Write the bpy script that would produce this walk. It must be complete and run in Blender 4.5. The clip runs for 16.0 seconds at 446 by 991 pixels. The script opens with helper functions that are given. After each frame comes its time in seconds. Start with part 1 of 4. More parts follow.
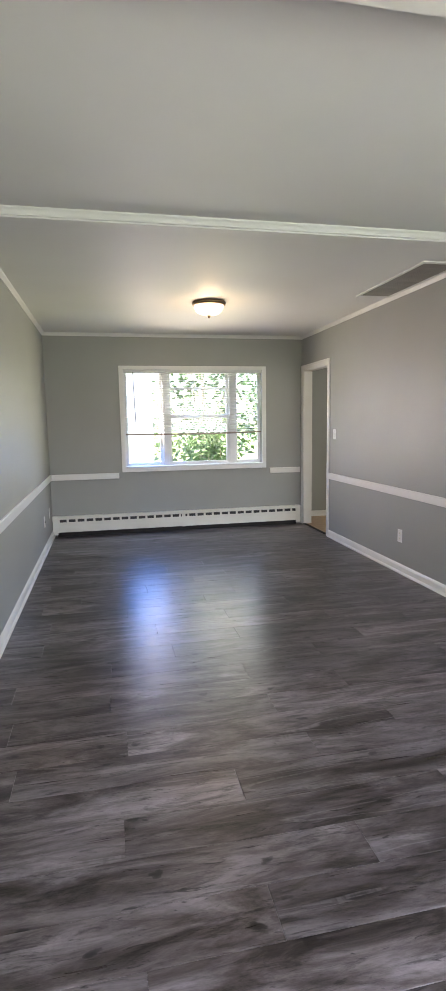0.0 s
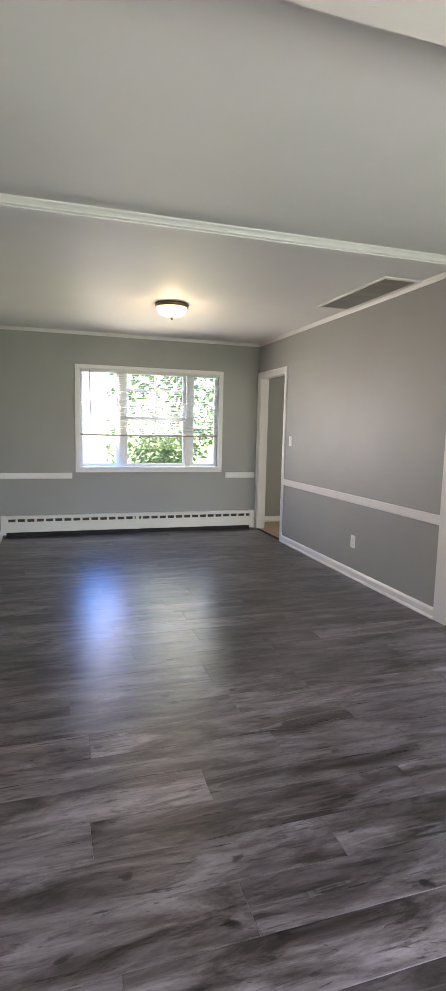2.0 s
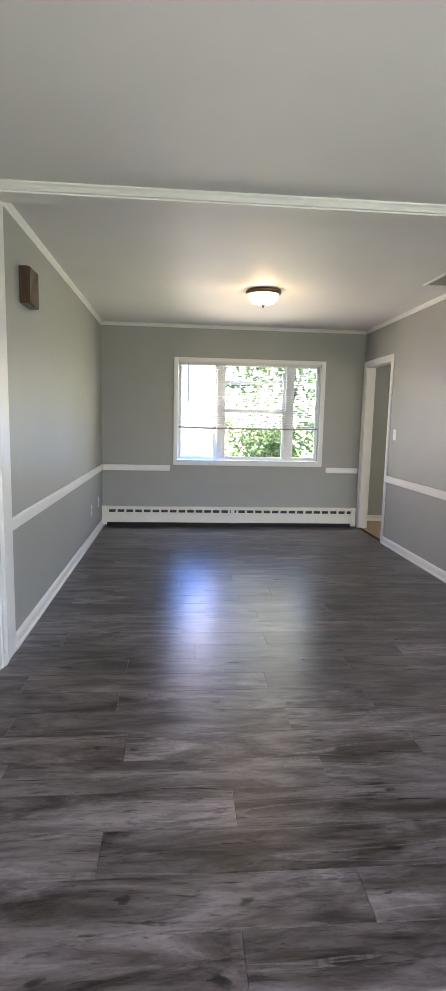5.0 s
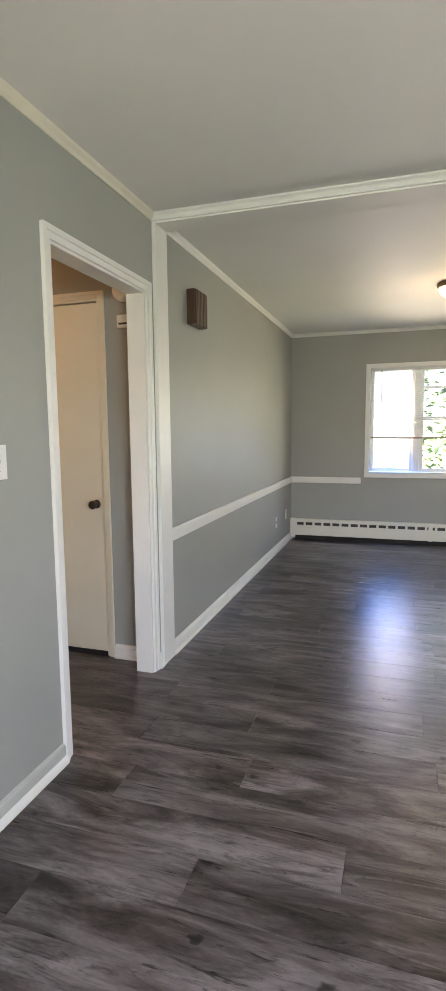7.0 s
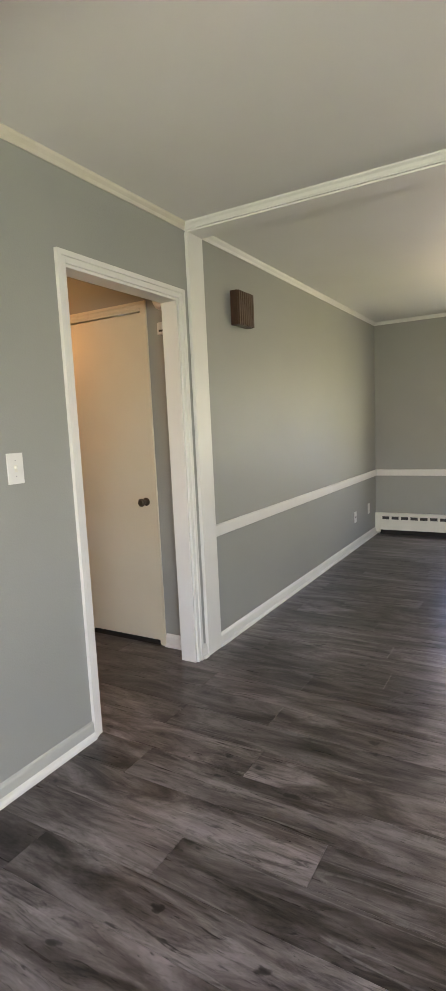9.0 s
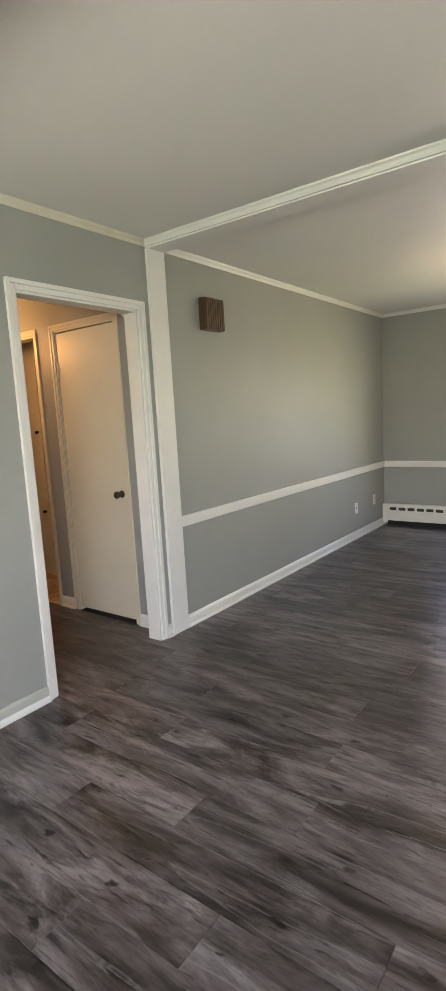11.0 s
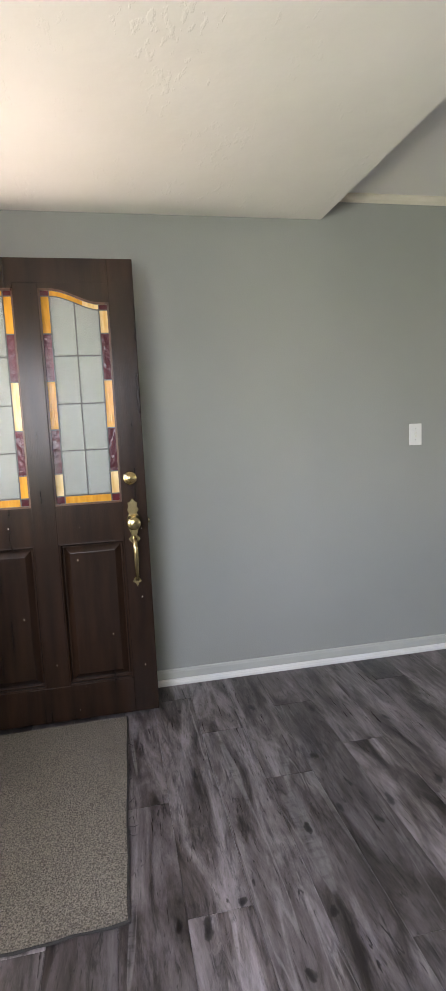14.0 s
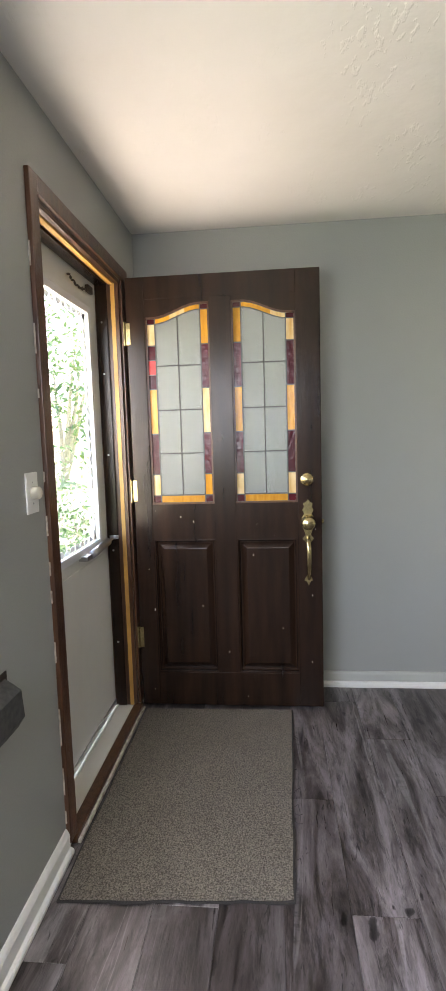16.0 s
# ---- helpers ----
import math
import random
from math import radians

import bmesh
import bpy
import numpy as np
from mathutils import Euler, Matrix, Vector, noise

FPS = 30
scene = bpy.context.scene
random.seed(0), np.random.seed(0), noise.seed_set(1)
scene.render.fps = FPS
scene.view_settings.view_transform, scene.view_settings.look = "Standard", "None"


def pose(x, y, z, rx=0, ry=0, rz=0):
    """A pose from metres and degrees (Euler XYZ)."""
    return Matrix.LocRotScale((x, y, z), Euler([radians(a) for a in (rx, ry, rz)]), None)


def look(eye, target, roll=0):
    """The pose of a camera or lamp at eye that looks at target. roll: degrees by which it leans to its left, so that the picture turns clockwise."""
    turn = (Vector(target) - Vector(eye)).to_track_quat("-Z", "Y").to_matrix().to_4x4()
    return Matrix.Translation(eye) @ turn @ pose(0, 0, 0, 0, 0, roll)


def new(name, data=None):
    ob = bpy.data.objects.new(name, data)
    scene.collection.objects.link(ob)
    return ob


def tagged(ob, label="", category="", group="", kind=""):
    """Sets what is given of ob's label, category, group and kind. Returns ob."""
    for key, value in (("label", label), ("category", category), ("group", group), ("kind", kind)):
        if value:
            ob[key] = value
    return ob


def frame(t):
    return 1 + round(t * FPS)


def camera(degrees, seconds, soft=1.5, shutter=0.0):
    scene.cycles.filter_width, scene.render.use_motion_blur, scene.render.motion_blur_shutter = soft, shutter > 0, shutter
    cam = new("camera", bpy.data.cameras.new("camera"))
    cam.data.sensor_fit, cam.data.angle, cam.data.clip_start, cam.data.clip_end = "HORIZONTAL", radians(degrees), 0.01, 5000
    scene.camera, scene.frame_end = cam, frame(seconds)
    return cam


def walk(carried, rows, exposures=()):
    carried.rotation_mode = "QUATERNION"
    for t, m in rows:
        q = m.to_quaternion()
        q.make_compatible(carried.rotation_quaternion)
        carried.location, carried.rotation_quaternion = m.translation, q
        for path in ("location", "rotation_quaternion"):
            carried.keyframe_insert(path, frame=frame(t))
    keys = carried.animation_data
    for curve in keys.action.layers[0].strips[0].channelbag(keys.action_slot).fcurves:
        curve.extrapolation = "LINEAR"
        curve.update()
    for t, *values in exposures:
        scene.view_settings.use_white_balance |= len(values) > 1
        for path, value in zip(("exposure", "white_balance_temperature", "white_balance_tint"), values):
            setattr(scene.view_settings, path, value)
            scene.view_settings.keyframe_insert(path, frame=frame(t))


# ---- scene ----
cam = camera(44.4, 16.0)
PATH = [
    (0, (0.699, -0.117, 1.372), (1.106, 1.823, 1.106), -0.9),
    (0.5, (0.634, -0.093, 1.359), (1.093, 1.838, 1.109), -0.3),
    (1, (0.593, -0.105, 1.354), (1.105, 1.813, 1.112), 0.5),
    (1.5, (0.592, -0.095, 1.369), (1.147, 1.811, 1.126), 0.9),
    (2, (0.595, -0.1, 1.347), (1.191, 1.793, 1.103), 1.3),
    (2.5, (0.568, -0.107, 1.366), (1.199, 1.772, 1.099), 1.2),
    (3, (0.691, -0.089, 1.378), (1.311, 1.79, 1.087), 0.6),
    (3.5, (0.834, -0.07, 1.39), (1.439, 1.811, 1.082), 0.3),
    (4, (0.919, -0.064, 1.368), (1.483, 1.83, 1.055), 0.8),
    (4.5, (0.943, -0.047, 1.364), (1.36, 1.885, 1.056), 1.3),
    (5, (0.93, 0.031, 1.335), (1.096, 2.005, 1.061), 1.3),
    (7.5, (1.391, 0.231, 1.333), (0.686, 2.088, 1.103), -1.3),
    (8, (1.495, 0.269, 1.325), (0.729, 2.102, 1.09), -1.9),
    (8.5, (1.588, 0.289, 1.359), (0.732, 2.078, 1.102), -1.9),
    (9, (1.711, 0.319, 1.355), (0.705, 2.028, 1.105), -2.7),
    (11.5, (2.454, 0.436, 1.408), (1.182, 1.946, 1.09), -2.9),
    (12, (2.482, 0.32, 1.405), (1.074, 1.698, 1.062), -2.5),
    (12.5, (2.475, 0.183, 1.383), (0.945, 1.426, 1.044), -2.0),
    (13, (2.496, 0.035, 1.353), (0.818, 1.081, 1.051), -1.2),
    (13.5, (2.626, 0.088, 1.347), (0.768, 0.773, 1.07), -1.9),
    (14, (2.734, 0.073, 1.312), (0.786, 0.457, 1.07), -2.6),
    (14.5, (2.789, 0.052, 1.318), (0.811, 0.213, 1.069), -2.3),
    (15, (2.819, 0.044, 1.296), (0.832, 0.025, 1.073), -2.0),
    (15.5, (2.812, 0.016, 1.323), (0.83, -0.114, 1.093), -1.7),
    (16, (2.797, -0.001, 1.319), (0.818, -0.195, 1.105), -1.7),
]
walk(cam, [(t, look(eye, target, roll)) for t, eye, target, roll in PATH],
     exposures=[(0, 3.8, 7000, 22), (5, 3.8, 7000, 22), (9, 3.78, 8000, 20), (12.5, 3.82, 7450, 20), (14, 3.55, 7250, 21), (16, 3.48, 7300, 20)])

# ---- world, sun and lamps ----
world = bpy.data.worlds.new("sky")
scene.world = world
world.use_nodes = True
wn = world.node_tree
sky = wn.nodes.new("ShaderNodeTexSky")
sky.sky_type = 'NISHITA'
sky.sun_disc = False
SUN_EL, SUN_AZ = radians(56), radians(262)      # azimuth clockwise from +y
sky.sun_elevation, sky.sun_rotation = SUN_EL, SUN_AZ
wn.links.new(sky.outputs[0], wn.nodes["Background"].inputs[0])
wn.nodes["Background"].inputs[1].default_value = 0.15

sun = new("sun", bpy.data.lights.new("sun", 'SUN'))
sun.data.energy, sun.data.angle, sun.data.color = 5.0, radians(0.5), (1.0, 0.95, 0.87)
sd = Vector((math.sin(SUN_AZ) * math.cos(SUN_EL), math.cos(SUN_AZ) * math.cos(SUN_EL), math.sin(SUN_EL)))
sun.matrix_world = look(sd * 60, (0, 0, 0))


def lamp(name, kind, power, color, m, size=0.1, size_y=None):
    d = bpy.data.lights.new(name, kind)
    d.energy, d.color = power, color
    if kind == 'AREA':
        d.shape, d.size, d.size_y = 'RECTANGLE', size, size_y or size
    else:
        d.shadow_soft_size = size
    ob = new(name, d)
    ob.matrix_world = m
    return ob


# bluish lamp added for an assumed, unseen living room window; daylight in the storm door's glass
lamp("window_daylight", 'AREA', 8.8, (0.74, 0.86, 1.0), look((2.95, -0.83, 1.5), (1.9, 0.15, 0.0)), 1.9, 1.2)
lamp("door_daylight", 'AREA', 0.9, (1.0, 0.93, 0.80), look((0.73, -0.795, 1.35), (0.75, 0.5, 1.55)), 0.58, 0.95)
# lamps added inside the dining window: blue for the floor's reflection, and light thrown up by the white house and by
# the hedge
for nm, power, tint, at, to, w in (("dining_sky", 0.60, (0.02, 0.25, 1.0), (1.20, 6.795, 1.08), (1.6, 5.4, 0.0), 0.50),
                                   ("dining_bounce_house", 1.4, (1.0, 0.92, 0.82), (1.22, 6.795, 1.42), (3.2, 4.0, 1.9), 0.50),
                                   ("dining_bounce_hedge", 1.0, (0.95, 1.0, 0.74), (2.15, 6.795, 1.42), (0.0, 4.6, 2.0), 0.95)):
    lamp(nm, 'AREA', power, tint, look(at, to), w, 1.05 if at[2] > 1.2 else 0.5).data.spread = radians(105 if at[2] > 1.2 else 150)
# unseen lamp added in the kitchen to brighten its doorway
lamp("kitchen_daylight", 'AREA', 2.4, (0.95, 1.0, 0.88), look((5.45, 5.4, 1.5), (3.4, 6.2, 1.2)), 0.9, 0.9)
# bulb in the dining room's dome light, and an unseen warm point lamp added in the hall
lamp("dome_bulb", 'POINT', 0.55, (1.0, 0.72, 0.40), pose(1.66, 4.96, 2.36), 0.05)
lamp("hall_bulb", 'POINT', 1.2, (1.0, 0.54, 0.22), pose(-1.6, 2.55, 2.03), 0.07)


# ---- materials ----
def mat(name, color, rough=0.5, metal=0.0, color2=None, scale=8.0, amount=0.5, bump=0.0, bump_scale=60.0,
        stretch=(1, 1, 1), trans=0.0, ior=1.45, emit=0.0, random_value=0.0, spec=0.5, coat=0.0):
    m = bpy.data.materials.new(name)
    m.use_nodes = True
    n, l = m.node_tree.nodes, m.node_tree.links
    b = n["Principled BSDF"]
    b.inputs["Roughness"].default_value = rough
    b.inputs["Metallic"].default_value = metal
    b.inputs["Transmission Weight"].default_value = trans
    b.inputs["IOR"].default_value = ior
    b.inputs["Specular IOR Level"].default_value = spec
    b.inputs["Coat Weight"].default_value = coat
    b.inputs["Coat Roughness"].default_value = 0.25
    if emit:
        b.inputs["Emission Color"].default_value = (*color, 1)
        b.inputs["Emission Strength"].default_value = emit
    tc = n.new("ShaderNodeTexCoord")
    mp = n.new("ShaderNodeMapping")
    mp.inputs["Scale"].default_value = stretch
    l.new(tc.outputs["Object"], mp.inputs[0])
    c2 = color2 or tuple(c * 0.88 for c in color)
    nz = n.new("ShaderNodeTexNoise")
    nz.inputs["Scale"].default_value = scale
    nz.inputs["Detail"].default_value = 6
    l.new(mp.outputs[0], nz.inputs["Vector"])
    ramp = n.new("ShaderNodeValToRGB")
    ramp.color_ramp.elements[0].position = 0.5 - amount / 2
    ramp.color_ramp.elements[1].position = 0.5 + amount / 2
    ramp.color_ramp.elements[0].color = (*c2, 1)
    ramp.color_ramp.elements[1].color = (*color, 1)
    l.new(nz.outputs[0], ramp.inputs[0])
    out = ramp.outputs[0]
    if random_value:
        oi = n.new("ShaderNodeObjectInfo")
        mr = n.new("ShaderNodeMapRange")
        mr.inputs["To Min"].default_value, mr.inputs["To Max"].default_value = 1 - random_value, 1 + random_value
        hs = n.new("ShaderNodeHueSaturation")
        l.new(oi.outputs["Random"], mr.inputs[0])
        l.new(mr.outputs[0], hs.inputs["Value"])
        l.new(out, hs.inputs["Color"])
        out = hs.outputs[0]
    l.new(out, b.inputs["Base Color"])
    if bump:
        nb = n.new("ShaderNodeTexNoise")
        nb.inputs["Scale"].default_value = bump_scale
        nb.inputs["Detail"].default_value = 4
        l.new(mp.outputs[0], nb.inputs["Vector"])
        bp = n.new("ShaderNodeBump")
        bp.inputs["Strength"].default_value = bump
        bp.inputs["Distance"].default_value = 0.01
        l.new(nb.outputs[0], bp.inputs["Height"])
        l.new(bp.outputs[0], b.inputs["Normal"])
    return m


def plank_material():
    """Grey-brown vinyl oak: long grain, dark streaks, pale ribbons and knots, every plank its own cut."""
    m = bpy.data.materials.new("plank_vinyl")
    m.use_nodes = True
    n, l = m.node_tree.nodes, m.node_tree.links
    b = n["Principled BSDF"]
    tc, oi = n.new("ShaderNodeTexCoord"), n.new("ShaderNodeObjectInfo")
    off = n.new("ShaderNodeVectorMath")
    off.operation = 'MULTIPLY_ADD'
    comb = n.new("ShaderNodeCombineXYZ")
    for i in range(3):
        l.new(oi.outputs["Random"], comb.inputs[i])
    off.inputs[1].default_value = (71.0, 43.0, 19.0)
    l.new(comb.outputs[0], off.inputs[0])
    l.new(tc.outputs["Object"], off.inputs[2])

    def noise_of(scale, vec, detail=6, rough=0.6, dist=0.0):
        mp = n.new("ShaderNodeMapping")
        mp.inputs["Scale"].default_value = vec
        l.new(off.outputs[0], mp.inputs[0])
        t = n.new("ShaderNodeTexNoise")
        t.inputs["Scale"].default_value, t.inputs["Detail"].default_value = scale, detail
        t.inputs["Roughness"].default_value, t.inputs["Distortion"].default_value = rough, dist
        l.new(mp.outputs[0], t.inputs["Vector"])
        return t.outputs[0]

    def ramp_of(src, stops):
        r = n.new("ShaderNodeValToRGB")
        e = r.color_ramp.elements
        e[0].position, e[0].color = stops[0][0], (*stops[0][1], 1)
        e[1].position, e[1].color = stops[-1][0], (*stops[-1][1], 1)
        for p, c in stops[1:-1]:
            x = e.new(p)
            x.color = (*c, 1)
        l.new(src, r.inputs[0])
        return r.outputs[0]

    def mix(kind, fac, a, c):
        x = n.new("ShaderNodeMix")
        x.data_type, x.blend_type = 'RGBA', kind
        x.inputs[0].default_value = fac
        l.new(a, x.inputs[6])
        l.new(c, x.inputs[7])
        return x.outputs[2]

    def times(a, c):
        x = n.new("ShaderNodeMath")
        x.operation = 'MULTIPLY'
        l.new(a, x.inputs[0])
        l.new(c, x.inputs[1])
        return x.outputs[0]

    def grey(v):
        return (v, v * 0.985, v * 0.985)

    # cloudy boards: brown-black heartwood into pale grey sapwood
    broad = ramp_of(noise_of(1.0, (2.0, 9.0, 1), 10, 0.68, 0.6), [(0.37, (0.021, 0.017, 0.016)), (0.46, (0.068, 0.058, 0.056)),
                                                                 (0.54, (0.126, 0.113, 0.114)), (0.64, (0.205, 0.191, 0.195))])
    # long dark streaks, then short black checks, both with ragged edges
    streak = ramp_of(noise_of(1.0, (5.0, 32, 1), 10, 0.72, 0.9), [(0.35, grey(0.34)), (0.425, grey(0.72)), (0.47, grey(1.0)), (0.60, grey(1.04)), (0.69, grey(1.30))])
    col = mix('MULTIPLY', 1.0, broad, streak)
    check = ramp_of(noise_of(1.0, (8.5, 46, 1), 4, 0.6, 1.6), [(0.30, grey(0.22)), (0.345, grey(0.60)), (0.38, grey(1.0)), (0.8, grey(1.0))])
    col = mix('MULTIPLY', 1.0, col, check)
    fine = ramp_of(noise_of(1.0, (22, 110, 1), 6, 0.75, 0.6), [(0.36, grey(0.80)), (0.5, grey(0.99)), (0.66, grey(1.10))])
    col = mix('MULTIPLY', 1.0, col, fine)
    # pale ribbons that follow the grain, cut across by fine saw marks
    band = ramp_of(noise_of(1.0, (0.9, 10.5, 1), 3, 0.5, 0.5), [(0.590, grey(0.0)), (0.604, grey(1.0)), (0.616, grey(1.0)), (0.632, grey(0.0))])
    saw = ramp_of(noise_of(1.0, (60, 14, 1), 3, 0.6), [(0.38, grey(0.45)), (0.52, grey(1.0))])
    ribbon = n.new("ShaderNodeMix")
    ribbon.data_type, ribbon.blend_type = 'RGBA', 'MIX'
    ribbon.inputs[7].default_value = (0.30, 0.285, 0.285, 1)
    amount = n.new("ShaderNodeMath")
    amount.operation = 'MULTIPLY'
    amount.inputs[1].default_value = 0.34
    l.new(times(band, saw), amount.inputs[0])
    l.new(amount.outputs[0], ribbon.inputs[0])
    l.new(col, ribbon.inputs[6])
    col = ribbon.outputs[2]
    # knots with a dark heart and a cloudy ring, in about half of the cells
    mp = n.new("ShaderNodeMapping")
    mp.inputs["Scale"].default_value = (3.0, 6.0, 1)
    l.new(off.outputs[0], mp.inputs[0])
    vo = n.new("ShaderNodeTexVoronoi")
    vo.voronoi_dimensions = '2D'
    vo.inputs["Scale"].default_value = 1.0
    wob = n.new("ShaderNodeTexNoise")
    wob.inputs["Scale"].default_value, wob.inputs["Detail"].default_value = 16, 4
    l.new(off.outputs[0], wob.inputs["Vector"])
    add = n.new("ShaderNodeVectorMath")
    add.operation = 'MULTIPLY_ADD'
    add.inputs[1].default_value = (0.30, 0.30, 0)
    l.new(wob.outputs["Color"], add.inputs[0])
    l.new(mp.outputs[0], add.inputs[2])
    l.new(add.outputs[0], vo.inputs["Vector"])
    knots = ramp_of(vo.outputs["Distance"], [(0.03, grey(0.14)), (0.060, grey(0.32)), (0.078, grey(0.80)), (0.12, grey(0.84)), (0.20, grey(1.0))])
    sep = n.new("ShaderNodeSeparateColor")
    l.new(vo.outputs["Color"], sep.inputs[0])
    few = n.new("ShaderNodeMath")
    few.operation = 'GREATER_THAN'
    few.inputs[1].default_value = 0.52
    l.new(sep.outputs[0], few.inputs[0])
    kmix = n.new("ShaderNodeMix")
    kmix.data_type, kmix.blend_type = 'RGBA', 'MULTIPLY'
    l.new(few.outputs[0], kmix.inputs[0])
    l.new(col, kmix.inputs[6])
    l.new(knots, kmix.inputs[7])
    col = kmix.outputs[2]
    mr = n.new("ShaderNodeMapRange")
    mr.inputs["To Min"].default_value, mr.inputs["To Max"].default_value = 0.62, 1.22
    l.new(oi.outputs["Random"], mr.inputs[0])
    hs = n.new("ShaderNodeHueSaturation")
    l.new(mr.outputs[0], hs.inputs["Value"])
    l.new(col, hs.inputs["Color"])
    l.new(hs.outputs[0], b.inputs["Base Color"])
    rr = n.new("ShaderNodeMapRange")
    rr.inputs["To Min"].default_value, rr.inputs["To Max"].default_value = 0.23, 0.36
    l.new(noise_of(1.0, (3, 60, 1)), rr.inputs[0])
    l.new(rr.outputs[0], b.inputs["Roughness"])
    bp = n.new("ShaderNodeBump")
    bp.inputs["Strength"].default_value, bp.inputs["Distance"].default_value = 0.25, 0.003
    l.new(noise_of(1.0, (6, 130, 1), 5), bp.inputs["Height"])
    l.new(bp.outputs[0], b.inputs["Normal"])
    return m


M_WALL = mat("wall_paint", (0.338, 0.348, 0.328), 0.5, color2=(0.312, 0.322, 0.302), scale=1.6, amount=0.5, bump=0.10, bump_scale=140)
M_CEIL = mat("ceiling_paint", (0.78, 0.77, 0.75), 0.6, color2=(0.73, 0.72, 0.70), scale=1.2, amount=0.5, bump=0.035, bump_scale=30)
M_PLASTER = mat("soffit_plaster", (0.78, 0.76, 0.71), 0.5, color2=(0.72, 0.70, 0.65), scale=2.5, amount=0.5, bump=0.35, bump_scale=7)


def add_patches(m, scale, low, high, strength):
    """Sparse raised trowel marks on a plaster material."""
    n, l = m.node_tree.nodes, m.node_tree.links
    b = n["Principled BSDF"]
    tc = n.new("ShaderNodeTexCoord")
    mp = n.new("ShaderNodeMapping")
    mp.inputs["Scale"].default_value = (1.0, 2.2, 1.0)
    l.new(tc.outputs["Object"], mp.inputs[0])
    big, small = n.new("ShaderNodeTexNoise"), n.new("ShaderNodeTexNoise")
    big.inputs["Scale"].default_value, small.inputs["Scale"].default_value = scale, scale * 7
    small.inputs["Detail"].default_value = 5
    mul = n.new("ShaderNodeMath")
    mul.operation = 'MULTIPLY'
    for t, i in ((big, 0), (small, 1)):
        l.new(mp.outputs[0], t.inputs["Vector"])
        l.new(t.outputs[0], mul.inputs[i])
    rp = n.new("ShaderNodeMapRange")
    rp.inputs["From Min"].default_value, rp.inputs["From Max"].default_value = low, high
    l.new(mul.outputs[0], rp.inputs[0])
    bp = n.new("ShaderNodeBump")
    bp.inputs["Strength"].default_value, bp.inputs["Distance"].default_value = strength, 0.012
    old = b.inputs["Normal"].links[0].from_socket
    l.new(old, bp.inputs["Normal"])
    l.new(rp.outputs[0], bp.inputs["Height"])
    l.new(bp.outputs[0], b.inputs["Normal"])


add_patches(M_PLASTER, 3.2, 0.335, 0.41, 0.16)
M_TRIM = mat("trim_white", (0.76, 0.76, 0.74), 0.38, color2=(0.72, 0.72, 0.69), scale=5, bump=0.08, bump_scale=30)
M_CREAM = mat("crown_cream", (0.72, 0.69, 0.59), 0.4, color2=(0.62, 0.58, 0.48), scale=4, bump=0.1, bump_scale=30)
M_PLANK = plank_material()
M_SUB = mat("subfloor_dark", (0.035, 0.03, 0.028), 0.8)
M_CARPET = mat("carpet", (0.15, 0.138, 0.115), 0.95, color2=(0.052, 0.047, 0.039), scale=85, amount=0.32, bump=0.9, bump_scale=160)
M_MAT = mat("mat_pile", (0.225, 0.20, 0.163), 0.95, color2=(0.078, 0.067, 0.052), scale=190, amount=0.26, bump=0.9, bump_scale=200)
M_BIND = mat("mat_binding", (0.045, 0.042, 0.04), 0.9, bump=0.6, bump_scale=220)
M_WOOD = mat("door_dark_wood", (0.034, 0.0170, 0.0100), 0.24, color2=(0.0075, 0.0048, 0.0038), scale=2.2, amount=0.55, bump=0.08, bump_scale=26,
             stretch=(1, 8, 0.9), coat=0.15, spec=0.3)
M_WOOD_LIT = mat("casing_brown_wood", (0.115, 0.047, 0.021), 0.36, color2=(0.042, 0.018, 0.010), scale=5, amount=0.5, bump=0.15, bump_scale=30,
                 stretch=(9, 9, 0.8), coat=0.25)
M_STRIP = mat("weatherstrip_amber", (0.62, 0.36, 0.09), 0.4, color2=(0.45, 0.24, 0.06), scale=12)
M_CHIP = mat("bare_chipped_paint", (0.70, 0.66, 0.58), 0.7, color2=(0.30, 0.24, 0.18), scale=40)
M_BRASS = mat("worn_brass", (0.66, 0.53, 0.27), 0.26, 1.0, color2=(0.42, 0.34, 0.18), scale=18)
M_STEEL = mat("brushed_steel", (0.56, 0.56, 0.56), 0.32, 1.0, color2=(0.40, 0.40, 0.41), scale=30)
M_DARKMETAL = mat("dark_bronze", (0.09, 0.075, 0.06), 0.4, 0.8)
M_BLACK = mat("black_recess", (0.018, 0.017, 0.016), 0.7)
M_SLOT = mat("dull_grey_metal", (0.10, 0.10, 0.095), 0.6, 0.3, color2=(0.05, 0.05, 0.05), scale=60)
M_HEAT = mat("heater_enamel", (0.80, 0.79, 0.72), 0.35, color2=(0.74, 0.73, 0.65), scale=3)
M_BOARD = mat("baseboard_pale_grey", (0.47, 0.485, 0.455), 0.4, color2=(0.43, 0.445, 0.415), scale=4)
M_PLATE = mat("plate_white", (0.82, 0.82, 0.80), 0.35)
M_HALLDOOR = mat("hall_door_cream", (0.74, 0.69, 0.56), 0.38, color2=(0.68, 0.63, 0.50), scale=2.0, bump=0.05)
M_SPEAKER = mat("walnut_box", (0.085, 0.042, 0.024), 0.42, color2=(0.045, 0.022, 0.013), scale=10, stretch=(8, 8, 1), bump=0.15)
M_STORM = mat("storm_door_enamel", (0.76, 0.76, 0.73), 0.4, color2=(0.68, 0.68, 0.64), scale=4)
M_BLIND = mat("blind_slat", (0.70, 0.70, 0.70), 0.5, trans=0.08)
